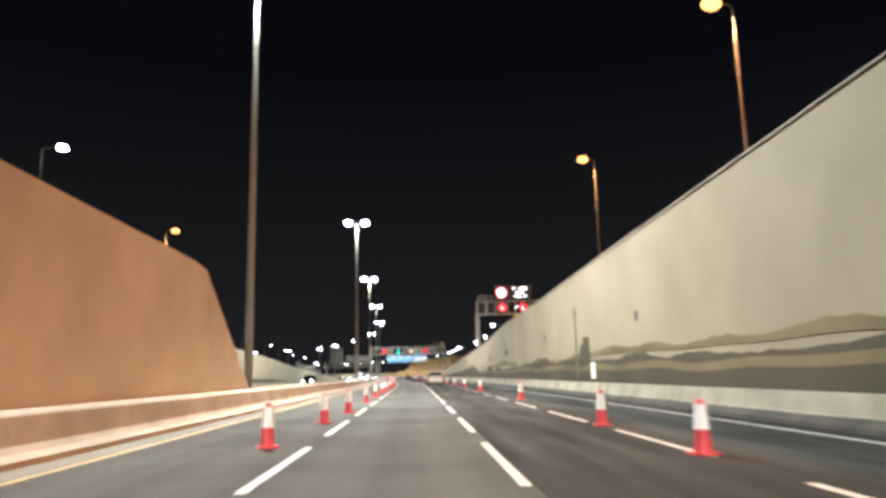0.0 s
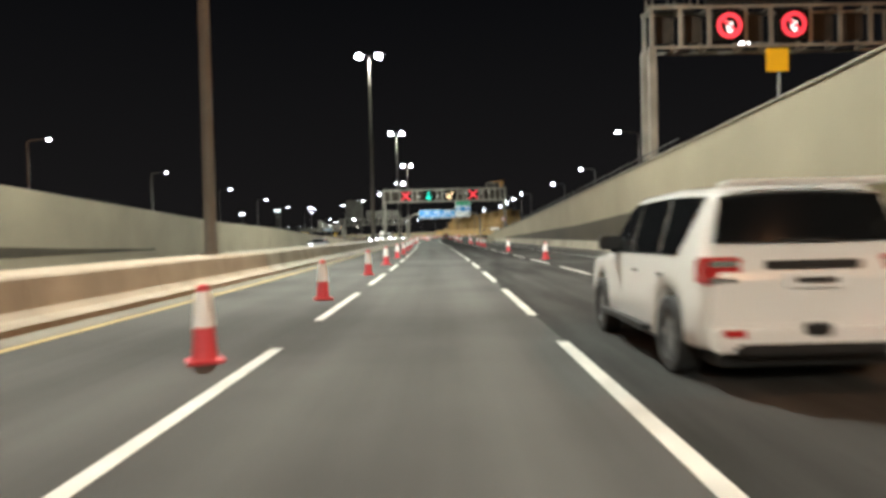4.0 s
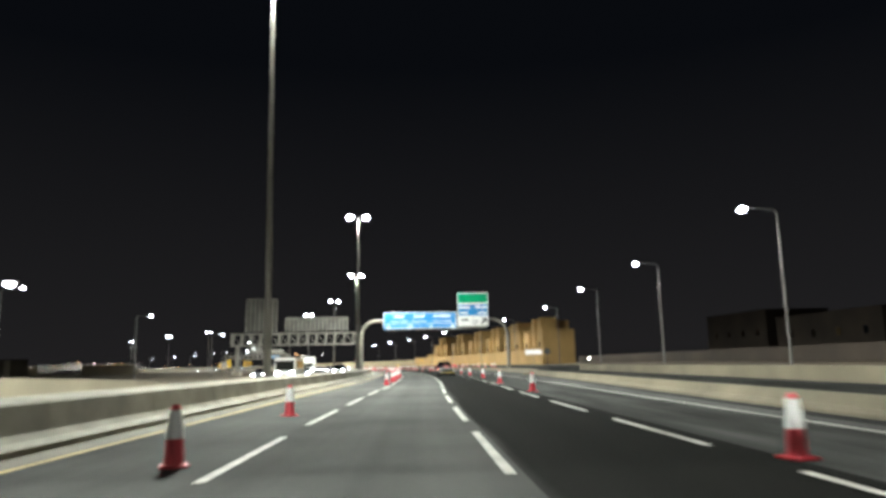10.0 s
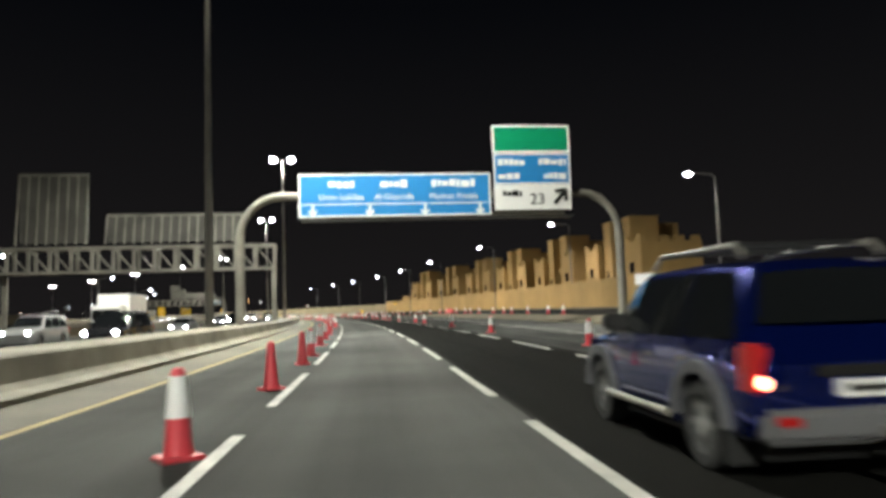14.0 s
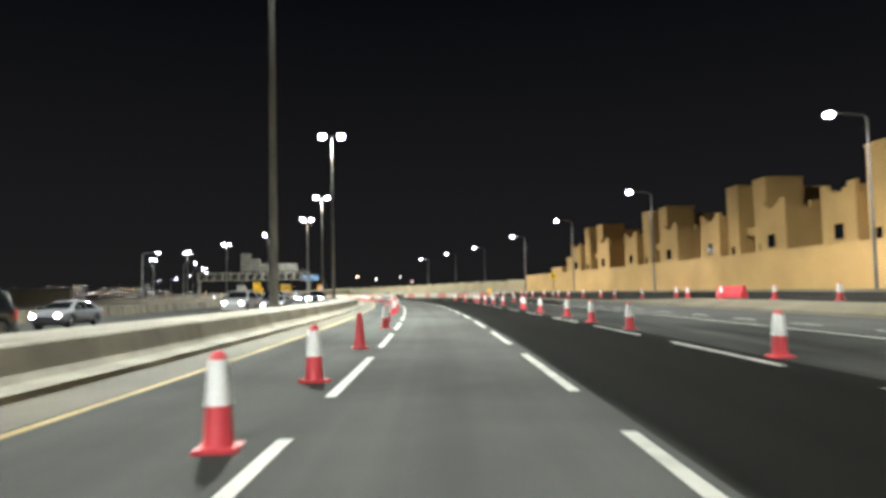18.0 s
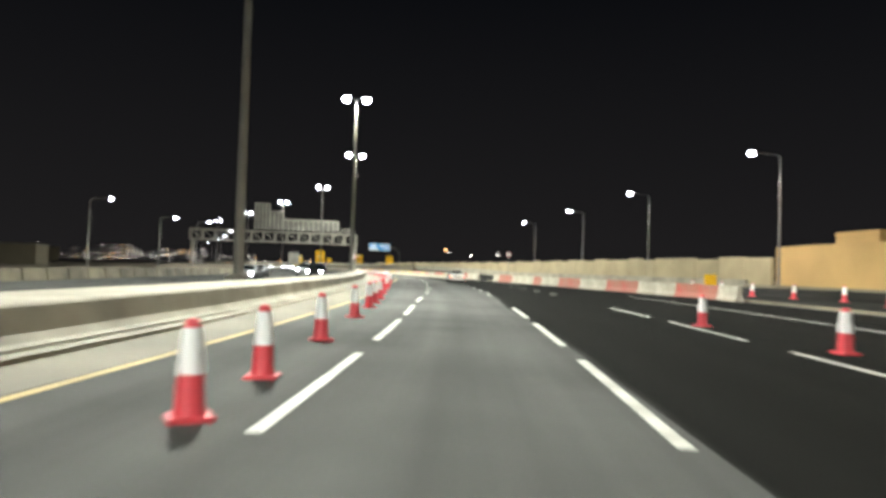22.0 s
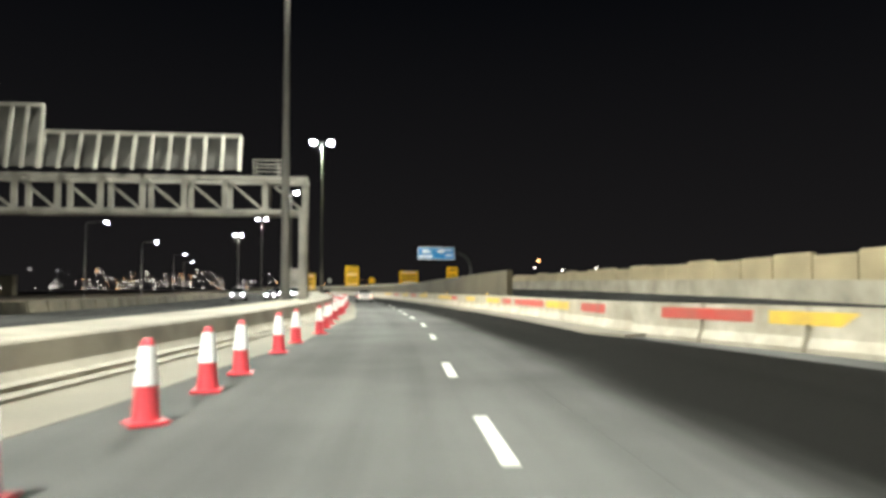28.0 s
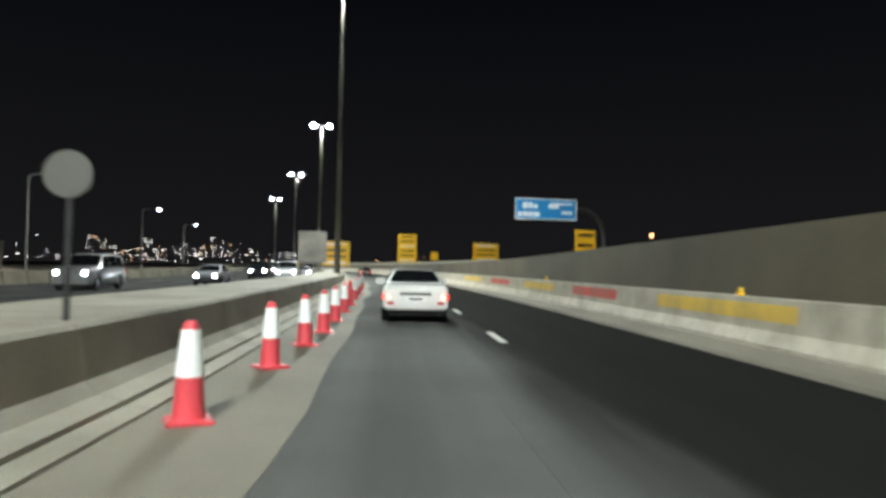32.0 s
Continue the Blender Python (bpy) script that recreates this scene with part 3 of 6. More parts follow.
for s, lat, top in ((183, -48, 14), (221, -48, 13.4), (259, -48, 13), (297, -49.6, 12.7), (335, -51.5, 12), (281, -23, 6.0), (380, -50, 11.5), (430, -46, 10), (480, -44, 9.5), (545, -43, 9.2), (590, -42, 9.2), (628.9, -41.9, 9.2), (667.3, -39.4, 10.6), (710.4, -35.4, 10.6), (753.2, -36.6, 10.6), (800, -36, 10.5), (850, -36, 10.5)):
    z0 = lerp(s, WALL_L) - 0.3 if s < 270 else -0.2
    street_lamp(s, lat, z0, top - z0, 1, power=0.0)
street_lamp(92.5, -48.2, 6.2, 25.9, 1, power=9000.0)
# lamps at -22 and (60, -46) are unseen, added for more orange light
for s, lat, top, side in ((-22, 27.5, 33.5, -1), (20, 27.5, 33.5, -1), (54, 27.5, 31.5, -1), (105.9, 29.4, 34.2, -1), (149.4, -49.6, 32.3, 1), (60, -46, 33, 1)):
    z0 = lerp(s, WALL_R) - 0.3
    street_lamp(s, lat, z0, top - z0, side, True, 22000.0)


# ---- retaining wall's mural ----
def mural(name, s0, s1, low, high, mat, label, lat=11.87):
    """A flat band of paint on the wall between two curves."""
    bm = bmesh.new()
    ribbon(bm, s0, s1, lambda s: ((lat + 0.02, low(s)), (lat, low(s)), (lat, high(s)), (lat + 0.02, high(s))), 0.7, 1)
    return structure(name, bm, mat, label, "mural")


def dunes(s, base, amp, seed):
    return base + amp * (noise.noise(Vector((s * 0.06, seed, 0))) + 0.5 * noise.noise(Vector((s * 0.19, seed + 4, 0))) + 0.25 * abs(noise.noise(Vector((s * 0.8, seed + 7, 0)))))


MURAL_TOP = ((-190, 9.0), (118, 9.0), (135, 2.7), (155, 2.0), (174, 1.62), (187, 1.36), (200, 1.12), (214, 0.72))
mural("mural_dunes", -190, 213, lambda s: 0.4, lambda s: min(lerp(s, WALL_R) - 0.6, lerp(s, MURAL_TOP), dunes(s, 2.35, 0.9, 1.5) if s < 145 else 9.0), MURAL, "dark painted dune landscape along the foot of the retaining wall")
mural("mural_band", -190, 118, lambda s: dunes(s, 1.5, 0.25, 3.0), lambda s: dunes(s, 1.85, 0.3, 3.0), MURAL_MID, "tan painted band within the dark dunes", 11.865)
mural("mural_ridge", -190, 118, lambda s: max(dunes(s, 2.35, 0.9, 1.5) - 0.05, dunes(s, 2.3, 0.2, 9.0)), lambda s: max(dunes(s, 2.35, 0.9, 1.5), dunes(s, 2.55, 0.75, 9.0)), MURAL_MID, "olive painted ridge with trees on the wall", 11.862)
mural("mural_dunes_left", -190, 165, lambda s: 0.7, lambda s: 0.75 + max(0.02, (165 - s) / 120) ** 0.5 * dunes(s, 1.15, 0.35, 6.5), MURAL, "dark painted dunes along the far retaining wall", -26.38)
FAINT = material("faint olive mural paint", (0.12, 0.105, 0.07), 0.85, vary=0.3, scale=3, fine=9)


def painted(name, outline, mat, label):
    """A flat painted shape on the wall, from (way along, height) points."""
    bm = bmesh.new()
    bm_loft(bm, [[at(a, lat, z) for a, z in outline] for lat in (11.855, 11.885)])
    structure(name, bm, mat, label, "mural")


painted("mural_tower", [(50.6, 1.0), (50.45, 3.6), (50.4, 5.1), (50.7, 5.3), (50.65, 5.75), (50.3, 6.0), (49.95, 5.75), (49.9, 5.3), (50.2, 5.1), (50.15, 3.6), (49.9, 1.0)], FAINT, "olive painted tower with a knob on the wall")
painted("mural_house", [(49.1, 1.9), (49.2, 3.1), (48.3, 3.3), (48.2, 3.75), (46.6, 3.7), (46.4, 2.0)], MURAL, "dark painted block of houses on the wall")
painted("mural_pale_block", [(46.3, 1.0), (46.3, 2.0), (45.3, 2.0), (45.3, 1.0)], SIGN_WHITE, "small white painted block on the wall")
for s0, z0, w, h in ((88.9, 5.0, 0.42, 0.3), (88.8, 3.95, 0.5, 0.45), (87.5, 4.0, 0.45, 0.45), (105.7, 3.65, 0.3, 0.35), (104.9, 3.7, 0.25, 0.4), (62.4, 4.45, 0.35, 0.35), (36.3, 4.25, 0.3, 0.3)):
    painted("mural_figure", [(s0 + w * math.cos(k * math.pi / 5) * (1 + 0.2 * math.sin(k * 3 + s0)), z0 + h * math.sin(k * math.pi / 5) * (1 + 0.15 * math.cos(k * 2 + s0))) for k in range(10)], FAINT, "faint grey-green painted emblem on the wall")


# ---- gantries and signs ----
SIGNAL_FACE = material("matt brown-black signal face", (0.011, 0.009, 0.007), 0.95, vary=0.25, scale=6, fine=60)
SIGNAL_FACE.node_tree.nodes["Principled BSDF"].inputs["Specular IOR Level"].default_value = 0.1
MESH_PANEL = material("brown mesh panel", (0.03, 0.022, 0.015), 0.9, vary=0.3, scale=5, fine=50)

def signal_face(parent, x, z, w, kind_, y=-0.25):
    """One lane signal: a dark box with a lit sign on its face, which looks along -y."""
    box = box_part("signal_box", (x - w / 2, x + w / 2, y, y + 0.4, z - w / 2, z + w / 2), SIGNAL_FACE, parent, "brown-black lane signal box", 0.03)
    r, t, f = w * 0.38, w * 0.1, y - 0.02
    bm = bmesh.new()
    if kind_ == "cross":
        for k in (-1, 1):
            bm_bar(bm, (x - r, f, z - k * r), (x + r, f, z + k * r), t * 1.1, 0.03)
        mat, label = SIGNAL_RED, "lit red cross"
    elif kind_ == "ring":
        n = 26
        rings = []
        for k in range(n + 1):
            a = 2 * math.pi * k / n
            c, d = math.cos(a), math.sin(a)
            rings.append([(x + c * r * q, f + e, z + d * r * q) for q, e in ((1.1, 0), (1.1, 0.03), (0.75, 0.03), (0.75, 0))])
        bm_loft(bm, rings, caps=False)
        bm_bar(bm, (x - r * 0.7, f, z + r * 0.7), (x + r * 0.7, f, z - r * 0.7), t, 0.03)
        mat, label = SIGNAL_RED, "lit red prohibition ring"
    else:
        a = {"down": -90, "down_left": -135}[kind_]
        d = Vector((math.cos(radians(a)), 0, math.sin(radians(a))))
        q = Vector((-d.z, 0, d.x))
        c = Vector((x, f, z))
        bm_bar(bm, c - d * r, c + d * r, t * 0.95, 0.03)
        for k in (-1, 1):
            bm_bar(bm, c + d * r, c + d * r * 0.35 + q * k * r * 0.66, t * 1.15, 0.03)
        mat, label = (SIGNAL_GREEN, "lit green arrow pointing down") if kind_ == "down" else (SIGNAL_AMBER, "lit amber arrow pointing down to one side")
    part("lit_symbol", bm, mat, box, label)
    if kind_ == "ring":
        bm = bmesh.new()
        for k, (u, v) in enumerate(((-0.18, 0.2), (0.05, 0.1), (-0.05, -0.1), (0.15, -0.2), (0.0, -0.3))):
            bm_box(bm, x + u * r * 1.6 - 0.12, x + u * r * 1.6 + 0.12, f - 0.005, f + 0.015, z + v * r * 1.6 - 0.07, z + v * r * 1.6 + 0.07)
        part("lit_symbol", bm, SIGNAL_WHITE, box, "white lit pictogram")
    return box


def box_beam(t, x0, x1, z0, z1, y0, y1, posts, w=0.2):
    """The open frame of a gantry: four chords, posts and braces."""
    for y in (y0, y1):
        for z in (z0, z1):
            box_part("chord", (x0, x1, y - w / 2, y + w / 2, z - w / 2, z + w / 2), STEEL, t, bevel=0.02)
    for x in posts:
        for y in (y0, y1):
            box_part("post", (x - w * 0.6, x + w * 0.6, y - 0.08, y + 0.08, z0 + w / 2, z1 - w / 2), STEEL, t)
        for z in (z0, z1):
            box_part("cross_bar", (x - 0.06, x + 0.06, y0 + w / 2, y1 - w / 2, z - 0.06, z + 0.06), STEEL, t)


def walkway(t, x0, x1, y0, y1, z):
    box_part("walkway", (x0, x1, y0, y1, z, z + 0.06), DARK_STEEL, t)
    for y in (y0, y1):
        for dz in (0.55, 1.05):
            box_part("handrail", (x0, x1, y - 0.025, y + 0.025, z + dz, z + dz + 0.05), STEEL, t)
        for x in np.arange(x0, x1 + 0.1, 1.5):
            box_part("baluster", (x - 0.025, x + 0.025, y - 0.024, y + 0.024, z, z + 1.05), STEEL, t)


def camera_pod(t, x, z):
    bm = bmesh.new()
    bm_box(bm, x - 0.12, x + 0.12, -0.75, -0.25, z - 0.12, z + 0.12)
    part("camera_housing", bm, SIGN_WHITE, t, "white camera housing", bevel=0.03)


# lane signals over the road
g2 = thing("lane_signal_gantry", turned(241.2), "grey steel gantry over the road with lit lane signals", "gantry")
_posts = [-9.3, -7.9, -6.0, -3.5, -2.5, -0.9, 1.5, 2.6, 3.3, 5.7, 6.9, 7.6, 10.1, 10.9, 12.2, 13.3, 14.4, 15.4]
box_beam(g2, -9.5, 15.6, 8.4, 10.75, 0.0, 1.6, _posts, 0.26)
for x in (-9.2, 15.2):
    for y in (-0.1, 1.7):
        bm = bmesh.new()
        bm_bar(bm, (x + (0.5 if x > 0 and y > 1 else 0), y, 0.0), (x, y, 8.5), 0.42, 0.36)
        part("leg", bm, STEEL, g2, bevel=0.03)
    box_part("base_plinth", (x - 0.7, x + 0.7, -0.6, 2.3, -0.1, 0.9), CONCRETE, g2, bevel=0.04)
    for z in (2.5, 4.5, 6.5):
        box_part("leg_tie", (x - 0.08, x + 0.08, 0.1, 1.5, z - 0.08, z + 0.08), STEEL, g2)
for x, k in ((-4.8, "cross"), (-0.2, "down"), (4.25, "down_left"), (8.85, "cross")):
    signal_face(g2, x, 9.55, 2.15, k)
for x in (-2.2, 1.7, 3.1, 6.2, 7.4, 10.5, 12.0):
    camera_pod(g2, x, 9.9 if x > 3 else 9.4)
for x0, x1 in ((-9.2, -8.0), (-7.7, -6.1), (-3.3, -2.6), (-2.3, -1.3), (1.6, 2.45), (6.0, 6.75), (10.2, 10.75), (11.05, 12.05), (12.35, 13.15), (13.45, 14.25)):
    box_part("louvre_panel", (x0, x1, 0.5, 0.6, 8.7, 10.4), MESH_PANEL, g2, "brown mesh panel")
walkway(g2, 11.6, 15.3, 0.1, 1.5, 10.85)
box_part("equipment_box", (14.4, 15.0, 0.3, 1.2, 10.9, 12.2), ORANGE_PAINT, g2, "orange equipment box", 0.04)
box_part("equipment_arm", (12.8, 14.9, 0.7, 0.8, 12.0, 12.15), ORANGE_PAINT, g2, "orange arm")

# gantry above the retaining wall
g1 = thing("lane_signal_gantry", turned(143.6), "grey steel gantry above the retaining wall with red lit signals", "gantry")
box_beam(g1, 14.5, 34.0, 13.4, 16.0, 0.0, 1.6, [14.7, 16.6, 18.5, 20.9, 22.6, 25.2, 27.2, 29.2, 31.2, 33.2])
for x in (14.7, 33.6):
    for y in (0.0, 1.6):
        bm = bmesh.new()
        bm_bar(bm, (x, y, 3.0), (x, y, 13.5), 0.5, 0.4)
        part("leg", bm, STEEL, g1, bevel=0.03)
for x in (19.75, 24.0):
    signal_face(g1, x, 14.7, 2.0, "ring")
for x0, x1 in ((15.0, 16.3), (16.9, 18.2), (21.2, 22.3), (25.5, 27.0), (27.5, 29.0)):
    box_part("louvre_panel", (x0, x1, 0.5, 0.6, 13.8, 15.6), MESH_PANEL, g1, "brown mesh panel")
board = box_part("message_board", (18.3, 26.0, -0.2, 0.3, 16.3, 19.3), BLACK, g1, "black electronic message board", 0.04)
bm = bmesh.new()
bmesh.ops.create_cone(bm, cap_ends=True, segments=28, radius1=1.15, radius2=1.15, depth=0.06, matrix=Matrix.Translation((19.6, -0.24, 17.7)) @ Matrix.Rotation(radians(90), 4, "X"))
part("lit_disc", bm, SIGNAL_RED, board, "round red lit ring")
bm = bmesh.new()
bmesh.ops.create_cone(bm, cap_ends=True, segments=28, radius1=0.85, radius2=0.85, depth=0.06, matrix=Matrix.Translation((19.6, -0.27, 17.7)) @ Matrix.Rotation(radians(90), 4, "X"))
part("lit_disc", bm, SIGNAL_WHITE, board, "white lit disc")
for k, (u, w) in enumerate(((22.0, 3.2), (22.6, 1.8), (22.4, 2.4))):
    for q in range(5):
        if q != k + 1:
            box_part("lit_mark", (u + w * q / 5, u + w * q / 5 + w / 7, -0.26, -0.21, 18.35 - k * 0.8, 18.7 - k * 0.8), SIGNAL_WHITE, board, "white lit mark")
walkway(g1, 14.8, 18.0, 0.1, 1.5, 16.1)
box_part("hanging_sign", (22.2, 23.7, -0.1, -0.02, 11.7, 13.2), SIGN_YELLOW, g1, "yellow hanging sign", 0.02)


def ribbed_back(t, x0, x1, z0, z1, y, step=1.15):
    """The back of a large sign, seen from behind, with slanting stays."""
    p = box_part("sign_back", (x0, x1, y + 0.35, y + 0.43, z0 + 0.5, z1), SIGN_BACK, t, "bare dull back of a sign panel")
    box_part("top_rail", (x0, x1, y + 0.15, y + 0.33, z1 - 0.3, z1 - 0.05), STEEL, p)
    n = max(2, round((x1 - x0) / step))
    for k in range(n + 1):
        x = x0 + (x1 - x0) * k / n
        bm = bmesh.new()
        bm_bar(bm, (x, y - 0.55, z0 + 0.25), (x, y + 0.2, z1 - 0.2), 0.2, 0.14)
        part("stay", bm, STEEL, p)
    return p


def truss_gantry(s, x0, x1, z0, z1, legs, panels, bay, label):
    """A truss gantry over the oncoming lanes, seen from behind."""
    t = thing("sign_gantry", turned(s), label, "gantry")
    n = max(2, round((x1 - x0) / bay))
    xs = [x0 + (x1 - x0) * k / n for k in range(n + 1)]
    box_beam(t, x0 - 0.2, x1 + 0.2, z0, z1, 0.0, 2.0, xs, 0.28)
    for a, b in zip(xs, xs[1:]):
        bm = bmesh.new()
        bm_bar(bm, (a, 0.0, z1), (b, 0.0, z0), 0.14, 0.14)
        part("diagonal", bm, STEEL, t)
    box_part("deck", (x0, x1, 0.2, 1.8, z0 + 0.15, z0 + 0.2), DARK_STEEL, t)
    for x in legs:
        for y in (0.0, 2.0):
            bm = bmesh.new()
            bm_bar(bm, (x, y, 0.0), (x, y, z0 - 0.1), 0.5, 0.45)
            part("leg", bm, STEEL, t, bevel=0.04)
        box_part("base_plinth", (x - 0.8, x + 0.8, -0.6, 2.6, -0.1, 0.7), CONCRETE, t, bevel=0.04)
    for row in panels:
        ribbed_back(t, *row)
    return t


truss_gantry(413.0, -38.6, -8.8, 6.7, 9.3, (-37.4, -8.9), ((-26.5, -12.3, 9.4, 13.0, 0.0, 0.95), (-35.4, -28.5, 9.4, 17.5, 0.0, 1.0)), 2.1, "grey truss gantry carrying the backs of two large signs")
g4 = truss_gantry(655.3, -39.8, -4.95, 6.45, 8.6, (-39.3, -5.05), ((-20.8, -9.0, 8.7, 11.5, 0.0, 1.1), (-23.6, -20.9, 8.7, 13.15, 0.0, 0.85), (-26.7, -23.7, 8.7, 14.75, 0.0, 0.85)), 2.45, "grey truss gantry carrying the stepped back of a large sign")
walkway(g4, -8.2, -6.0, 0.2, 1.8, 8.75)


def marks(parent, x0, x1, z0, z1, y, mat, words, label):
    """Unreadable writing: short bars in a row."""
    x, rng = x0, random.Random(int(x0 * 10 + z0 * 100))
    while x < x1 - 0.1:
        w = min(rng.uniform(0.2, 0.55) * (z1 - z0) / 0.5, x1 - x)
        lo, hi = rng.uniform(0, 0.18), rng.uniform(0.7, 1.0)
        box_part("writing_bar", (x, x + w, y - 0.012, y + 0.01, z0 + (z1 - z0) * lo, z0 + (z1 - z0) * hi), mat, parent, label)
        x += w + 0.07 * (z1 - z0) / 0.5


def border(parent, x0, x1, z0, z1, y, mat, w=0.12):
    bm = bmesh.new()
    for a in ((x0, x1, z0, z0 + w), (x0, x1, z1 - w, z1), (x0, x0 + w, z0 + w, z1 - w), (x1 - w, x1, z0 + w, z1 - w)):
        bm_box(bm, a[0], a[1], y - 0.012, y + 0.012, a[2], a[3])
    part("border", bm, mat, parent, "white border")


def words(parent, text, x, z, size, y, mat, align="CENTER"):
    cu = bpy.data.curves.new("word", "FONT")
    cu.body, cu.size, cu.extrude, cu.align_x = text, size, 0.008, align
    ob = new("writing", cu)
    ob.data.materials.append(mat)
    me = bpy.data.meshes.new_from_object(ob.evaluated_get(bpy.context.evaluated_depsgraph_get()))
    bpy.data.objects.remove(ob)
    me.materials.clear()
    me.materials.append(mat)
    ob = new("writing", me)
    ob.parent = parent
    ob.matrix_basis = pose(x, y - 0.012, z, 90, 0, 0)
    return ob


def arrow(parent, x, z, size, angle, y, mat):
    bm = bmesh.new()
    d = Vector((math.cos(radians(angle)), 0, math.sin(radians(angle))))
    q = Vector((-d.z, 0, d.x))
    c = Vector((x, y - 0.012, z))
    bm_bar(bm, c - d * size * 0.5, c + d * size * 0.3, size * 0.22, 0.024)
    for k in (-1, 1):
        bm_bar(bm, c + d * size * 0.5, c + d * size * 0.05 + q * k * size * 0.4, size * 0.2, 0.024)
    part("arrow", bm, mat, parent)


s1 = thing("overhead_direction_sign", turned(384.0), "blue overhead sign with a green panel on a curved portal", "road sign")
for x0, side in ((-8.9, 1), (20.0, -1)):
    bm = bmesh.new()
    pts = [(x0, 0.5, 0.0), (x0, 0.5, 7.0)] + [(x0 + side * 3.0 * (1 - math.cos(radians(a))), 0.5, 7.0 + 3.1 * math.sin(radians(a))) for a in (15, 30, 45, 60, 75, 90)] + [(x0 + side * 4.6, 0.5, 10.1)]
    bm_tube(bm, pts, [0.36, 0.34] + [0.32] * (len(pts) - 2), 14)
    part("curved_leg", bm, STEEL, s1)
    box_part("base_plinth", (x0 - 0.6, x0 + 0.6, -0.1, 1.1, -0.1, 0.5), CONCRETE, s1, bevel=0.04)
for z in (8.6, 10.1):
    box_part("beam", (-4.4, 15.6, 0.3, 0.6, z - 0.15, z + 0.15), STEEL, s1)
box_part("walkway", (-4.4, 15.9, -0.9, 0.2, 8.1, 8.22), DARK_STEEL, s1)
main_panel = box_part("sign_panel", (-4.6, 9.75, -0.06, 0.06, 8.45, 11.65), SIGN_BLUE, s1, "blue direction panel", 0.03)
border(main_panel, -4.6, 9.75, 8.45, 11.65, -0.07, SIGN_WHITE)
box_part("divider", (-4.4, 9.55, -0.085, -0.065, 9.35, 9.43), SIGN_WHITE, main_panel)
for x, w1, w2 in ((-1.5, 1.9, 3.4), (2.4, 2.0, 3.0), (6.9, 3.3, 4.1)):
    marks(main_panel, x - w1 / 2, x + w1 / 2, 10.6, 11.2, -0.07, SIGN_WHITE, 3, "white unreadable writing")
    if x == 2.4:
        words(main_panel, "Al Gharrafa", x, 9.72, 0.62, -0.07, SIGN_WHITE)
    elif x == 6.9:
        words(main_panel, "Madinat Khalifa", x, 9.72, 0.6, -0.07, SIGN_WHITE)
    else:
        words(main_panel, "Umm Lekhba", x, 9.72, 0.62, -0.07, SIGN_WHITE)
for x in (-3.6, 0.6, 4.7, 8.9):
    arrow(main_panel, x, 8.95, 0.75, -90, -0.07, SIGN_WHITE)
exit_panel = box_part("sign_panel", (10.05, 16.1, -0.06, 0.06, 10.75, 13.15), SIGN_BLUE, s1, "blue exit panel", 0.03)
for x0, x1, z in ((10.4, 12.6, 12.2), (13.6, 15.8, 12.2), (10.4, 12.2, 11.1), (14.0, 15.8, 11.1)):
    marks(exit_panel, x0, x1, z, z + 0.55, -0.07, SIGN_WHITE, 2, "white unreadable writing")
low_panel = box_part("sign_panel", (10.05, 16.1, -0.06, 0.06, 8.75, 10.72), SIGN_WHITE, s1, "white exit panel with black writing", 0.03)
marks(low_panel, 10.7, 12.2, 9.8, 10.3, -0.07, BLACK, 2, "black unreadable writing")
words(low_panel, "23", 13.4, 9.2, 1.2, -0.07, BLACK)
arrow(low_panel, 15.2, 9.75, 1.4, 50, -0.07, BLACK)
green_panel = box_part("sign_panel", (10.0, 16.15, -0.06, 0.06, 13.2, 15.35), SIGN_GREEN, s1, "plain green panel", 0.03)
border(green_panel, 10.0, 16.15, 13.2, 15.35, -0.07, SIGN_WHITE, 0.16)
border(exit_panel, 10.05, 16.1, 10.75, 13.15, -0.07, SIGN_WHITE, 0.12)

s2 = thing("overhead_direction_sign", turned(761.0), "small blue overhead direction sign on a dark curved cantilever", "road sign")
p2 = box_part("sign_panel", (18.2, 26.4, -0.05, 0.05, 8.0, 10.7), SIGN_BLUE, s2, "blue direction panel with white writing", 0.02)
border(p2, 18.2, 26.4, 8.0, 10.7, -0.06, SIGN_WHITE)
for x0, x1, z, h in ((18.6, 21.6, 8.3, 0.8), (19.2, 21.2, 9.3, 0.9), (22.6, 24.0, 9.4, 0.6), (24.4, 25.9, 8.7, 0.5), (22.8, 25.8, 9.9, 0.35)):
    marks(p2, x0, x1, z, z + h, -0.06, SIGN_WHITE, 2, "white unreadable writing")
bm = bmesh.new()
bm_tube(bm, [(30.3, 0.4, 0), (30.3, 0.4, 6.0)] + [(30.3 - 3.2 * (1 - math.cos(radians(a))), 0.4, 6.0 + 3.4 * math.sin(radians(a))) for a in (20, 40, 60, 80, 90)] + [(18.5, 0.4, 9.4)], [0.3] * 8, 12)
part("curved_leg", bm, DARK_STEEL, s2)


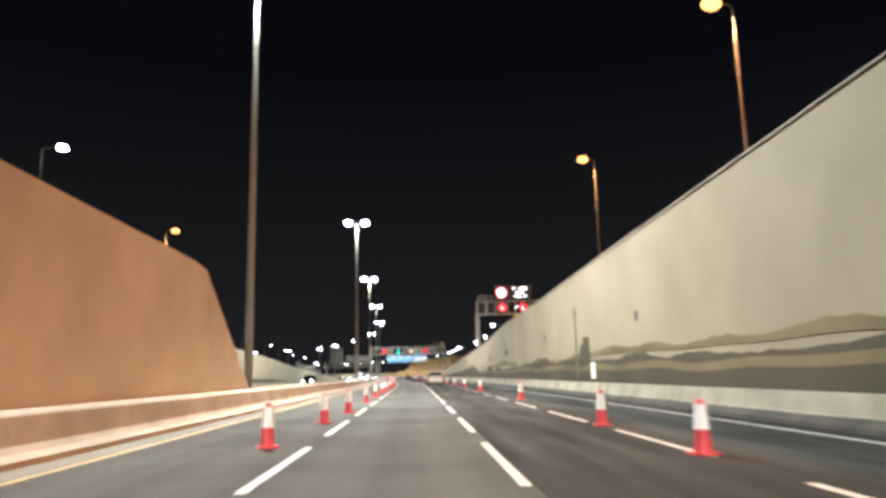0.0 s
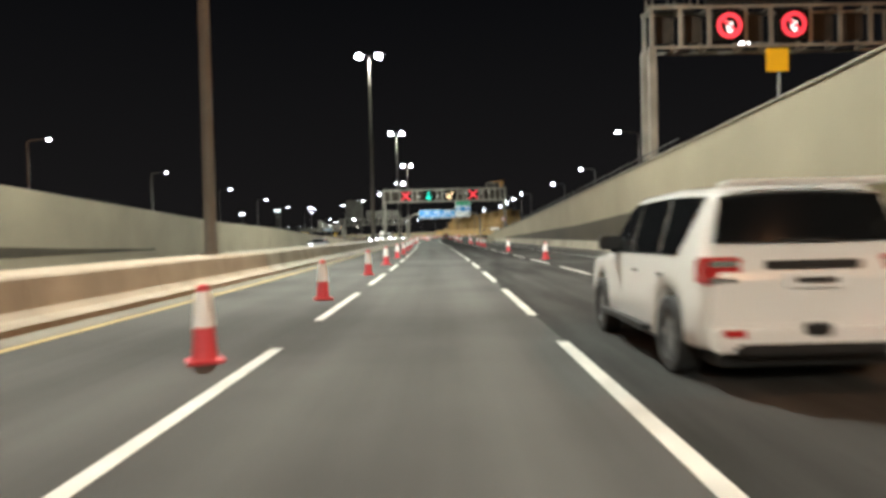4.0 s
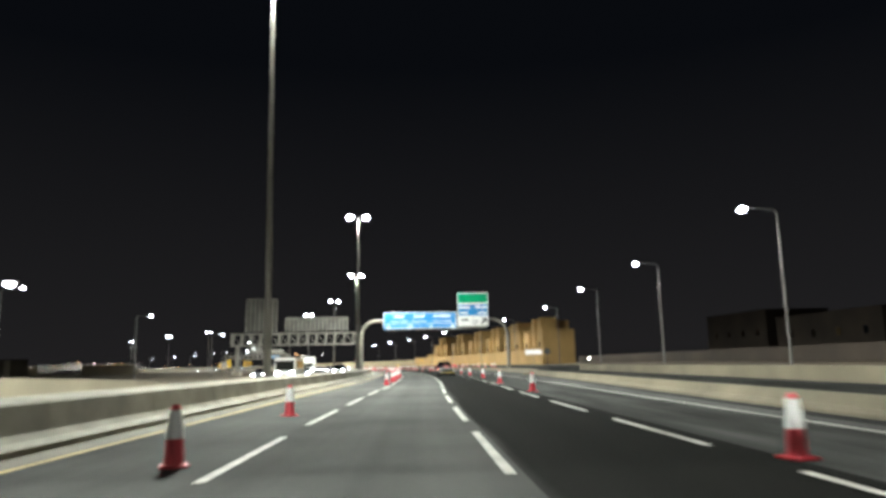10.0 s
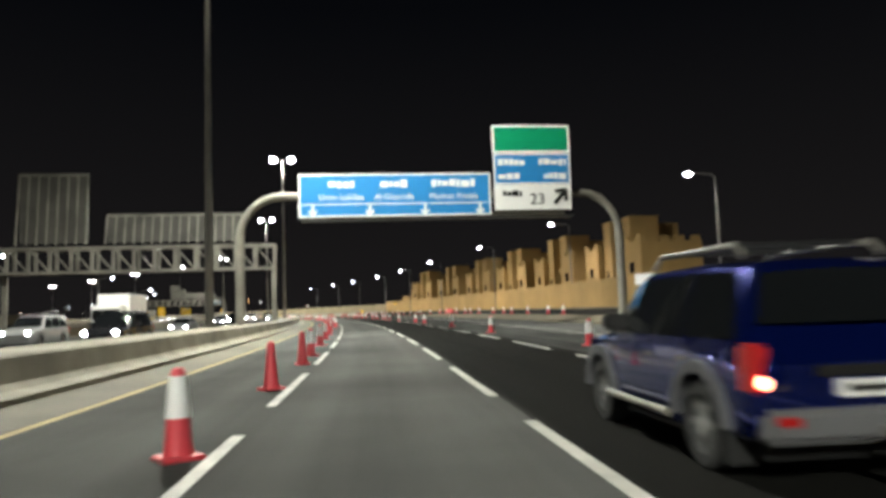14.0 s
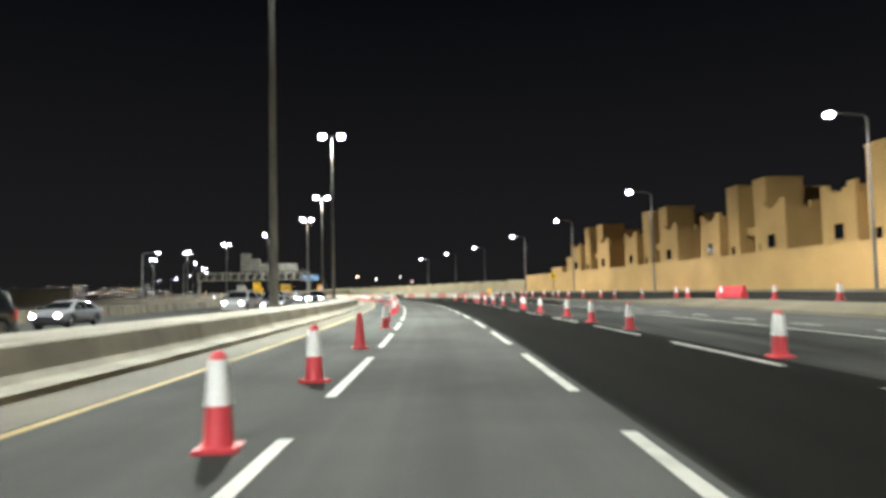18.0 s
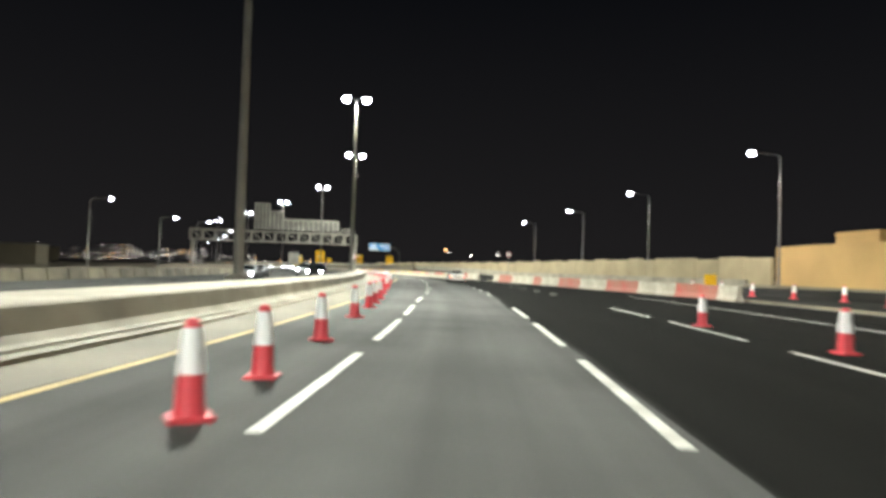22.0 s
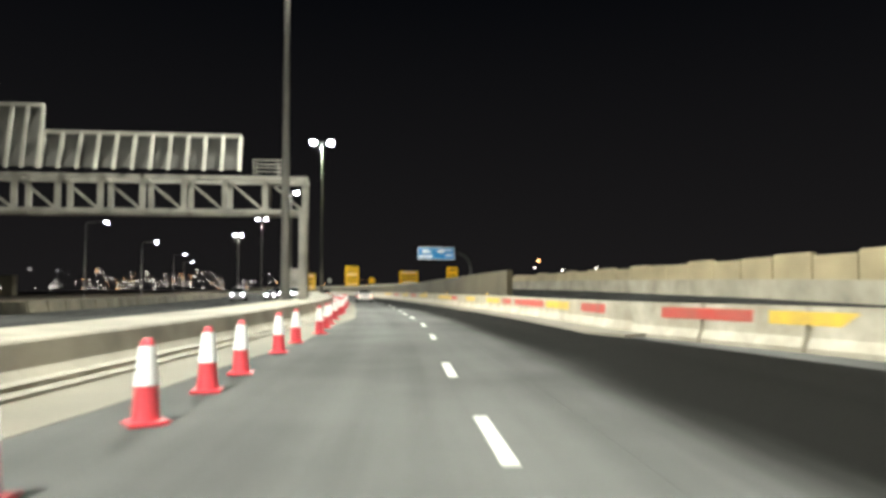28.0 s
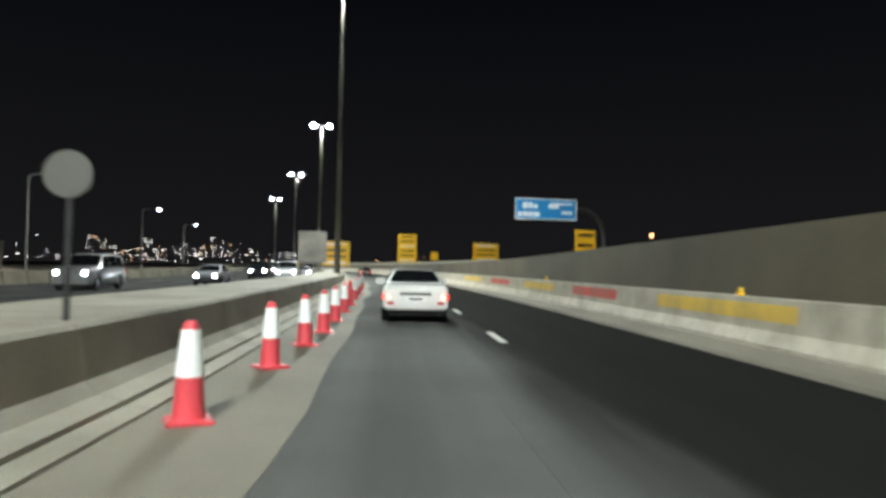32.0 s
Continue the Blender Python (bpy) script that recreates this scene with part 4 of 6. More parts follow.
def board_sign(s, lat, z0, z1, w, label, mat=SIGN_YELLOW, text=True, turn=0.0):
    t = thing("roadwork_sign", turned(s, lat, 0, turn), label, "road sign")
    p = box_part("sign_panel", (-w / 2, w / 2, -0.04, 0.04, z0, z1), mat, t, bevel=0.02)
    for x in (-w * 0.3, w * 0.3):
        box_part("post", (x - 0.06, x + 0.06, 0.06, 0.18, -0.1, z1 - 0.2), STEEL, t)
    if text:
        rows = max(2, int((z1 - z0) / 0.9))
        for k in range(rows):
            z = z0 + (k + 0.3) * (z1 - z0) / rows
            marks(p, -w * 0.38, w * 0.38, z, z + (z1 - z0) / rows * 0.42, -0.05, BLACK if k % 3 else SIGN_WHITE, 2, "unreadable writing")
    return t


board_sign(819.0, 12.0, 2.6, 8.4, 3.9, "tall yellow roadwork sign on two posts")
board_sign(790.0, -3.9, 1.6, 5.6, 4.4, "yellow roadwork sign at the median")
board_sign(830.0, 32.1, 3.2, 7.4, 6.2, "wide yellow roadwork sign beside the road")
board_sign(745.0, 21.9, 2.6, 5.8, 2.2, "yellow roadwork sign beside the road")
board_sign(850.0, 24.6, 3.7, 5.6, 1.9, "small yellow roadwork sign", text=False)
board_sign(775.0, -7.5, 2.0, 6.4, 4.0, "grey back of a sign at the median", STEEL, False)


def round_sign(s, lat, z, r, base, label, number=""):
    t = thing("speed_limit_sign", turned(s, lat), label, "road sign")
    bm = bmesh.new()
    bm_tube(bm, ((0, 0.06, base), (0, 0.06, z + r * 0.8)), (0.05, 0.05), 8)
    part("post", bm, STEEL, t)
    for k, (q, mat, name) in enumerate(((r, SIGN_RED, "rim"), (r * 0.8, SIGN_WHITE, "face"))):
        bm = bmesh.new()
        bmesh.ops.create_cone(bm, cap_ends=True, segments=32, radius1=q, radius2=q, depth=0.03, matrix=Matrix.Translation((0, -0.02 - 0.012 * k, z)) @ Matrix.Rotation(radians(90), 4, "X"))
        p = part(name, bm, mat, t)
    if number:
        words(p, number, 0, z - r * 0.38, r * 1.05, -0.05, BLACK)
    return t


round_sign(611.4, -8.7, 3.1, 0.44, 0.7, "round white speed limit sign with a red rim", "80")
round_sign(610.3, 16.6, 4.35, 0.42, 0.2, "round sign with a red rim by the panel wall")
round_sign(234.8, 14.2, 4.3, 0.38, 0.9, "round sign beside the gantry leg")


# handrail and hoarding panels on the retaining wall
railing = thing("railing", Matrix(), "dark pipe handrail along the top of the retaining wall", "railing", kind="structure")
for dz in (0.05, 0.36):
    bm = bmesh.new()
    ribbon(bm, 132, 232, lambda s: ((12.24, lerp(s, WALL_R) + 0.2 + dz), (12.24, lerp(s, WALL_R) + 0.26 + dz), (12.3, lerp(s, WALL_R) + 0.26 + dz), (12.3, lerp(s, WALL_R) + 0.2 + dz)), 4, 1)
    part("rail", bm, DARK_STEEL, railing)
for s in np.arange(133, 232, 2.4):
    z = lerp(s, WALL_R)
    bm = bmesh.new()
    ribbon(bm, s, s + 0.05, lambda q: ((12.25, z + 0.05), (12.25, z + 0.6), (12.29, z + 0.6), (12.29, z + 0.05)), 1, 1)
    part("baluster", bm, DARK_STEEL, railing)


# pale shed with a floodlit front beyond the service road
shed = thing("building", turned(318, 75.7, 0.0, -42), "pale grey shed with a floodlit panelled front", "building")
box_part("wall", (0, 42, 0.1, 14, -0.3, 11.0), HOARDING, shed)
box_part("roof", (-0.3, 42.3, -0.2, 14.3, 11.0, 11.3), STEEL, shed)
for k in range(6):
    box_part("panel", (k * 7 + 0.3, k * 7 + 6.1, 0.0, 0.1, 0.4, 10.7), HOARDING, shed, "pale sheet panel", 0.02)
floodlight = box_part("floodlight", (0.2, 1.0, -3.5, -2.9, 11.3, 11.6), DARK_STEEL, shed)
box_part("lens", (0.25, 0.95, -3.46, -2.94, 11.2, 11.3), LAMP_FAR, floodlight, "glowing lens")
box_part("bracket", (0.5, 0.7, -2.9, 0.1, 11.3, 11.4), DARK_STEEL, shed)
lamp = bpy.data.lights.new("flood_light", "SPOT")
lamp.energy, lamp.spot_size, lamp.spot_blend, lamp.shadow_soft_size = 2600.0, radians(160), 0.5, 0.2
o = new("flood_light", lamp)
o.parent = shed
o.location = (0.6, -3.2, 11.1)
o.rotation_euler = (radians(55), 0, radians(-45))


def round_back(s, lat, z, r, base, label):
    t = thing("speed_limit_sign", turned(s, lat), label, "road sign")
    bm = bmesh.new()
    bm_tube(bm, ((0, 0.06, base), (0, 0.06, z + r * 0.8)), (0.035, 0.035), 8)
    part("post", bm, DARK_STEEL, t)
    bm = bmesh.new()
    bmesh.ops.create_cone(bm, cap_ends=True, segments=32, radius1=r, radius2=r, depth=0.03, matrix=Matrix.Translation((0, 0, z)) @ Matrix.Rotation(radians(90), 4, "X"))
    part("face", bm, SIGN_BACK, t)
    return t


round_back(334.0, 16.6, 2.8, 0.42, 0.0, "bare grey back of a round sign on a post")
round_back(680.4, -3.62, 2.38, 0.25, 0.8, "bare grey round sign on the median barrier")


def small_board(s, lat, z, w, h, base, mat, label, name="small_sign", turn=0.0):
    t = thing(name, turned(s, lat, 0, turn), label, "road sign")
    box_part("sign_panel", (-w / 2, w / 2, -0.03, 0.03, z - h / 2, z + h / 2), mat, t, bevel=0.015)
    bm = bmesh.new()
    bm_tube(bm, ((0, 0.07, base), (0, 0.07, z + h * 0.3)), (0.045, 0.045), 8)
    part("post", bm, STEEL, t)
    return t


small_board(395.0, 27.5, 3.6, 3.6, 1.0, 1.0, SIGN_WHITE, "white notice board by the compound wall")
t = small_board(504.5, 18.4, 3.1, 0.7, 0.7, 0.0, SIGN_YELLOW, "yellow arrow sign at the edge of the slip road", "arrow_sign")
arrow(t.children[0], 0, 3.1, 0.45, 180, -0.04, BLACK)
small_board(545.5, 18.9, 1.1, 0.9, 1.2, 0.0, SIGN_YELLOW, "yellow chevron board at the end of the barrier", "chevron_sign")


# ---- the right side: service road, compound wall, houses ----
SLIP_IN = ((245, 11.3), (300, 13.7), (330, 14.9), (346, 17.4), (375, 18.4), (466, 20.2), (488, 19.2), (545, 19.6), (575, 15.4), (600, 13.1), (612, 12.1), (622, 10.5), (632, 7.7), (1060, 7.5))
SLIP_IN_Z = ((245, 0.1), (330, 0.18), (346, 0.5), (466, 0.5), (488, 0.14), (600, 0.06), (632, 0.1), (660, 0.5), (1060, 0.6))
SLIP_OUT = ((245, 17.0), (300, 18.6), (330, 19.3), (346, 28.2), (545, 28.2), (557, 26.5), (575, 23.2), (590, 21.0), (600, 20.0), (1060, 20.0))
SLIP_OUT_Z = ((245, 0.35), (330, 0.45), (346, 0.82), (545, 0.82), (600, 0.4), (620, 0.42), (645, 0.9), (675, 1.3), (770, 2.0), (1060, 2.0))
BANK_Z = ((245, 0.6), (330, 0.95), (346, 0.98), (620, 1.0), (645, 1.5), (675, 1.95), (770, 2.7), (1060, 2.7))
LOW_TOP = ((556, 1.42), (620, 1.45), (645, 1.95), (675, 2.3), (770, 3.0), (1060, 3.0))


def slip_z(s, lat):
    """The height of the slip road's surface."""
    return lerp(lat, ((lerp(s, SLIP_IN), lerp(s, SLIP_IN_Z)), (lerp(s, SLIP_OUT), lerp(s, SLIP_OUT_Z))))


def slip_lats(s):
    a, b = lerp(s, SLIP_IN), lerp(s, SLIP_OUT)
    return (a, -0.15), (a, slip_z(s, a)), (b, slip_z(s, b)), (b, -0.15)


bm = bmesh.new()
ribbon(bm, 245, 1060, slip_lats, 4, 1)
tracked(structure("road_slip", bm, ASPHALT, "dark asphalt slip road rising beside the motorway", "road"), track_rows(245, 1060, 4, slip_lats, lambda s, a: 0.75))
VERGE = ((466, 2.0), (488, 0.4), (606, 0.4))
bm = bmesh.new()
ribbon(bm, 331, 606, lambda s: ((lerp(s, SLIP_IN) - lerp(s, VERGE), -0.1), (lerp(s, SLIP_IN) - lerp(s, VERGE) + 0.02, 0.13), (lerp(s, SLIP_IN) - lerp(s, VERGE) + 0.2, 0.15), (lerp(s, SLIP_IN) + 0.05, lerp(s, SLIP_IN_Z) + 0.02), (lerp(s, SLIP_IN) + 0.05, -0.1)), 3, 1)
structure("pavement_verge", bm, PALE_VERGE, "pale dusty kerbed verge between road and slip road", "verge")
bm = bmesh.new()
ribbon(bm, 245, 1060, lambda s: ((lerp(s, SLIP_OUT) + 0.3, -0.15), (lerp(s, SLIP_OUT) + 0.3, lerp(s, BANK_Z)), (90, lerp(s, BANK_Z)), (92, -0.15)), 6, 1)
structure("ground_service_bank", bm, SAND, "raised dusty ground beside the motorway", "ground")
for a, b, top, label in ((215, 340, 1.05, "low pale wall along the far side of the slip road"), (346, 556, 1.02, "pale kerb at the foot of the compound wall"), (556, 1060, 0.0, "low pale wall holding the raised ground")):
    bm = bmesh.new()
    ribbon(bm, a, b, lambda s: ((lerp(s, SLIP_OUT), 0.0), (lerp(s, SLIP_OUT), top or lerp(s, LOW_TOP)), (lerp(s, SLIP_OUT) + 0.35, top or lerp(s, LOW_TOP)), (lerp(s, SLIP_OUT) + 0.35, 0.0)), 4, 1)
    structure("kerb_wall", bm, PALE_VERGE if b < 600 else CONCRETE, label, "wall")
for s in np.arange(408, 476, 5.0):
    line_piece("lane_dash", s, s + 2.0, ((398, 13.4), (440, 13.0), (480, 13.6)), 0.14, WHITE_LINE, road)

compound = thing("compound_wall", Matrix(), "long ochre plastered compound wall lit by street lamps", "wall", kind="structure")
for k, s in enumerate(np.arange(398, 557, 5.3)):
    bm = bmesh.new()
    ribbon(bm, s + 0.01, s + 5.29, lambda q: ((30.0, 0.9), (30.0, 4.25), (30.35, 4.25), (30.35, 0.9)), 2.65, 1)
    part("wall_panel", bm, OCHRE, compound)
    bm = bmesh.new()
    ribbon(bm, s - 0.16, s + 0.16, lambda q: ((29.975, 0.9), (29.975, 4.37), (30.45, 4.37), (30.45, 0.9)), 0.32, 1)
    part("pier", bm, OCHRE, compound)
    bm = bmesh.new()
    ribbon(bm, s + 0.17, s + 5.13, lambda q: ((29.93, 4.25), (29.93, 4.36), (30.42, 4.36), (30.42, 4.25)), 2.5, 1)
    part("coping", bm, OCHRE, compound)


def townhouse(s):
    """A fort-like house: local x runs along the road, -y faces it."""
    t = thing("townhouse", turned(s, 34.5, 1.0, 90), "ochre fort-like townhouse with twin towers and stepped parapets", "house", "houses behind the compound wall")
    t.matrix_basis = turned(s, 34.5, 1.0) @ Matrix.Rotation(radians(90), 4, "Z")
    # local x = along the road, local y = towards the road
    for side in (-1, 1):
        a, b = sorted((side * 1.6, side * 4.2))
        tower = box_part("tower", (a, b, -4.0, 0.0, 0.0, 11.0), OCHRE, t, bevel=0.06)
        bm = bmesh.new()
        bm_box(bm, a - 0.06, b + 0.06, -4.05, 0.06, 11.0, 11.25)
        part("tower_parapet", bm, OCHRE, t, bevel=0.03)
        a, b = sorted((side * 4.2, side * 9.0))
        box_part("wing", (a, b, -7.0, 0.9, 0.0, 7.6), OCHRE, t, bevel=0.06)
        w = b - a
        for p, q, h in ((a, a + w * 0.22, 0.95), (a + w * 0.22, a + w * 0.36, 0.5), (b - w * 0.36, b - w * 0.22, 0.5), (b - w * 0.22, b, 0.95), (a + w * 0.36, b - w * 0.36, 0.2)):
            box_part("merlon", (p, q, 0.55, 0.9, 7.6, 7.6 + h), OCHRE, t)
        for y in (-6.2, -4.2, -2.2, -0.2):
            for x in (a, b - 0.3):
                box_part("merlon", (x, x + 0.3, y - 0.6, y + 0.6, 7.6, 8.2), OCHRE, t)
        x = side * 6.5
        f = box_part("window", (x - 0.68, x + 0.68, 0.86, 0.96, 3.9, 5.3), OCHRE, t, "small square window")
        box_part("pane", (x - 0.6, x + 0.6, 0.95, 0.98, 3.98, 5.22), GLASS, f, "dark pane")
        x = side * 2.9
        f = box_part("window", (x - 0.4, x + 0.4, -0.04, 0.05, 3.7, 4.7), OCHRE, t, "narrow window")
        box_part("pane", (x - 0.33, x + 0.33, 0.04, 0.07, 3.78, 4.62), GLASS, f, "dark pane")
    box_part("hall", (-1.6, 1.6, -8.0, -2.2, 0.0, 10.6), OCHRE, t)
    box_part("balcony", (-1.6, 1.6, -2.2, -0.8, 5.6, 6.5), OCHRE, t, bevel=0.04)
    box_part("link", (9.0, 13.2, -8.0, -4.4, 0.0, 8.4), OCHRE, t)
    return t


for s in (419, 441.2, 463.4, 486.0, 509.2, 532.4):
    townhouse(s)
for s, w, h in ((546, 7, 6.3), (555, 6, 4.6)):
    t = thing("outbuilding", turned(s, 36.0, 1.0) @ Matrix.Rotation(radians(90), 4, "Z"), "low flat-roofed ochre outbuilding behind the wall", "house")
    box_part("wall", (-w / 2, w / 2, -6, 0, 0, h), OCHRE, t, bevel=0.06)
    box_part("parapet", (-w / 2 - 0.05, w / 2 + 0.05, -6.05, 0.05, h, h + 0.3), OCHRE, t)

# precast panel wall further on
def plat(q):
    return lerp(q, ((557, 29.5), (575, 26.0), (600, 24.5), (700, 24.0)))


PANEL = material("tan precast concrete", (0.35, 0.285, 0.17), 0.85, vary=0.18, scale=2.0, bump=0.2, fine=20, per_object=0.07)
panels = thing("panel_wall", Matrix(), "pale precast concrete panel wall with posts", "wall", kind="structure")
for k, s in enumerate(np.arange(557, 770, 3.6)):
    h = 3.45 + 0.12 * math.sin(k * 2.3)
    bm = bmesh.new()
    ribbon(bm, s + 0.03, s + 3.4, lambda q: ((plat(q), 1.0), (plat(q), h - 0.18), (plat(q) + 0.04, h), (plat(q) + 0.2, h), (plat(q) + 0.22, 1.0)), 1.7, 1)
    part("wall_panel", bm, PANEL, panels)
    bm = bmesh.new()
    ribbon(bm, s - 0.16, s + 0.02, lambda q: ((plat(q) - 0.06, 1.0), (plat(q) - 0.06, h - 0.02), (plat(q) + 0.26, h - 0.02), (plat(q) + 0.26, 1.0)), 0.2, 1)
    part("post", bm, PANEL, panels)
# brown wall behind the last barriers
OUT_LAT = ((655, 7.65), (680, 7.75), (720, 8.6), (800, 11.0), (1060, 12.0))
OUT_TOP = ((655, 2.65), (680, 2.58), (720, 2.25), (800, 2.1), (1060, 2.1))
bm = bmesh.new()
ribbon(bm, 652.4, 1060, lambda s: ((lerp(s, OUT_LAT), 0.0), (lerp(s, OUT_LAT), lerp(s, OUT_TOP)), (lerp(s, OUT_LAT) + 0.35, lerp(s, OUT_TOP)), (lerp(s, OUT_LAT) + 0.35, 0.0)), 3, 1)
structure("wall_outer", bm, BROWN_WALL, "dusty brown concrete wall behind the roadside barrier", "wall")


# ---- loose barriers ----
def jersey(s0, s1, lat0, lat1, mat, label, h=0.95):
    """One concrete barrier block between two places."""
    a, b = at(s0, lat0), at(s1, lat1)
    d = b - a
    m = Matrix.Translation((a + b) / 2) @ Matrix.Rotation(math.atan2(-d.x, d.y), 4, "Z")
    t = thing("barrier_block", m, label, "barrier", "barrier blocks closing the outer lanes")
    L = d.length / 2 - 0.03
    ring = ((-0.3, 0.0), (-0.3, 0.12), (-0.17, 0.35), (-0.11, h), (0.11, h), (0.17, 0.35), (0.3, 0.12), (0.3, 0.0))
    bm = bmesh.new()
    bm_loft(bm, [[(x, y, z) for x, z in ring] for y in (-L, L)])
    part("block", bm, mat, t)
    return t


_k = 0
for s in np.arange(540, 599, 3.05):
    kind_ = _k % 4
    jersey(s, s + 3.0, lerp(s, RIGHT), lerp(s + 3.0, RIGHT), FADED_RED if kind_ in (1, 2) and _k % 7 else WHITE_PAINT, "faded red painted barrier block" if kind_ in (1, 2) and _k % 7 else "white painted barrier block", 1.0)
    _k += 1
for s, e in ((610.4, 613.3), (613.4, 616.3), (616.4, 618.75), (618.85, 621.2), (621.3, 624.5), (624.6, 627.8), (627.9, 630.9)):
    red = 616 < s < 619
    jersey(s, e, lerp(s, RIGHT), lerp(e, RIGHT), FADED_RED if red else WHITE_PAINT, "red painted barrier block" if red else "white painted barrier block", 1.05)

outer = thing("roadside_barrier", Matrix(), "pale concrete roadside barrier with red and yellow painted bands", "barrier", kind="structure")
_bands = ((621.0, 625.6, 1), (626.1, 629.5, 0), (633.0, 635.8, 0), (637.5, 641.2, 1), (641.6, 647.6, 0), (648.6, 650.8, 0), (651.5, 655.3, 1), (659.3, 662.8, 1), (666.8, 669.4, 0), (669.6, 676.8, 1), (684.4, 690.7, 1), (694, 699, 0), (702, 708, 1), (712, 718, 0), (722, 730, 1))
for s in np.arange(630, 1000, 4.0):
    bm = bmesh.new()
    ribbon(bm, s + 0.012, s + 3.988, lambda q: ((lerp(q, RIGHT) - 1.0, 0.0), (lerp(q, RIGHT) - 0.95, 0.08), (lerp(q, RIGHT) - 0.19, 0.14), (lerp(q, RIGHT) - 0.19, 0.0)), 2, 1)
    part("barrier_foot", bm, SHOULDER, outer, "dusty concrete foot")
    bm = bmesh.new()
    ribbon(bm, s + 0.012, s + 3.988, lambda q: ((lerp(q, RIGHT) - 0.18, 0.0), (lerp(q, RIGHT) - 0.16, 0.2), (lerp(q, RIGHT) - 0.04, 0.45), (lerp(q, RIGHT), 1.04), (lerp(q, RIGHT) + 0.3, 1.04), (lerp(q, RIGHT) + 0.5, 0.0)), 2, 1)
    part("barrier_segment", bm, WHITE_PAINT, outer)
for a, b, k in _bands:
    dx = 0.02 if a > 630 else 0.15
    bm = bmesh.new()
    ribbon(bm, a, b, lambda q: ((lerp(q, RIGHT) - dx - 0.014, 0.62), (lerp(q, RIGHT) - dx + 0.008, 0.93), (lerp(q, RIGHT) - dx + 0.04, 0.93), (lerp(q, RIGHT) - dx + 0.04, 0.62)), 1.0, 1)
    part("painted_band", bm, YELLOW_PAINT if k else RED_PAINT, outer, "yellow painted band" if k else "red painted band")


# ---- cones ----
def traffic_cone(m, sleeve=True):
    t = thing("traffic_cone", m, "red plastic traffic cone with a white reflective sleeve" if sleeve else "plain faded red traffic cone without a sleeve", "traffic cone", "cones along the closed lane")
    bm = bmesh.new()
    bm_box(bm, -0.21, 0.21, -0.21, 0.21, 0.0, 0.045)
    part("base", bm, RED_PLASTIC, t, bevel=0.012)
    bm = bmesh.new()
    low = 0.43 if sleeve else 0.9
    bm_tube(bm, ((0, 0, 0.04), (0, 0, 0.1), (0, 0, low)), (0.16, 0.145, 0.122 if sleeve else 0.07), 18)
    part("body", bm, RED_PLASTIC, t)
    if sleeve:
        bm = bmesh.new()
        bm_tube(bm, ((0, 0, 0.43), (0, 0, 0.86)), (0.13, 0.088), 18)
        part("sleeve", bm, WHITE_SLEEVE, t, "white reflective sleeve")
    bm = bmesh.new()
    bm_tube(bm, ((0, 0, 0.86 if sleeve else 0.9), (0, 0, 0.925), (0, 0, 0.945)), (0.08 if sleeve else 0.07, 0.062, 0.04), 14)
    part("tip", bm, RED_PLASTIC, t)
    return t


CONE_L = ((0, -2.6), (16, -2.75), (30, -2.34), (41, -2.35), (105, -2.53), (150, -2.4), (180, -2.45), (191, -2.77), (211, -2.95), (223.6, -3.4), (232.7, -2.72), (243, -3.4), (255.7, -3.17), (266.9, -3.42), (269, -3.7), (299, -2.21), (322, -2.1), (350, -2.05), (364, -2.3), (399, -2.8), (403, -2.24), (432, -2.24), (443.3, -2.22), (450, -2.5), (472, -2.6), (487, -2.55), (504, -2.7), (516, -3.2), (530, -3.6), (543, -4.1), (560, -4.3), (585, -4.0), (598, -3.5), (609, -3.3), (617, -3.08), (632, -3.1), (633.2, -2.78), (640, -2.83), (650.8, -2.75), (656, -2.46), (664, -3.1), (666.5, -2.3), (674, -2.2), (681, -2.04), (688, -1.7), (740, -1.6))
_cone = _bare = None
_spots = [15.8, 23.6, 30.0, 41.0, 51.1, 61.9, 69.8, 83.1, 88.6, 97, 105.6, 114, 124.6, 134, 145, 156, 167, 180.4, 191.3, 201, 211.1, 223.6, 232.7, 242.6, 255.7, 266.9, 299.7, 308.5, 314.7, 322.4, 331.4, 339.3, 345.9, 352.6, 356.6, 364.1, 372, 380, 388, 394, 399.5, 403.4, 410.9, 420.7, 425.8, 432.8]
_spots += [443.2, 450.3, 460.9, 466.6, 472.4, 477.0, 482.0, 487.4, 496.8, 502.4, 505.0, 509.9, 516.7, 522.1, 525.7, 530.1, 536.5, 542.7, 546.8, 550.6, 555.2, 559.7, 565.4, 572, 580, 589, 598.0, 603.5, 609.7, 614.1, 617.1, 619.6, 621.8, 626.0, 629.2, 633.2, 636.9, 639.8, 644.9, 650.8, 653.9, 656.7, 660.5, 664.1, 666.5, 669.6, 674.0, 679.5, 683.1, 686.0, 688.7, 692, 696, 700, 705, 711, 718, 726, 735]
BARE = (97, 223.6, 345.9, 352.6, 380, 432.8, 472.4, 496.8, 536.5, 589, 674.0, 700)
for s in _spots:
    m = turned(s, lerp(s, CONE_L), 0.003, (s * 37) % 40)
    if s in BARE:
        _bare = copy_thing(_bare, m) if _bare else traffic_cone(m, False)
    else:
        _cone = copy_thing(_cone, m) if _cone else traffic_cone(m)
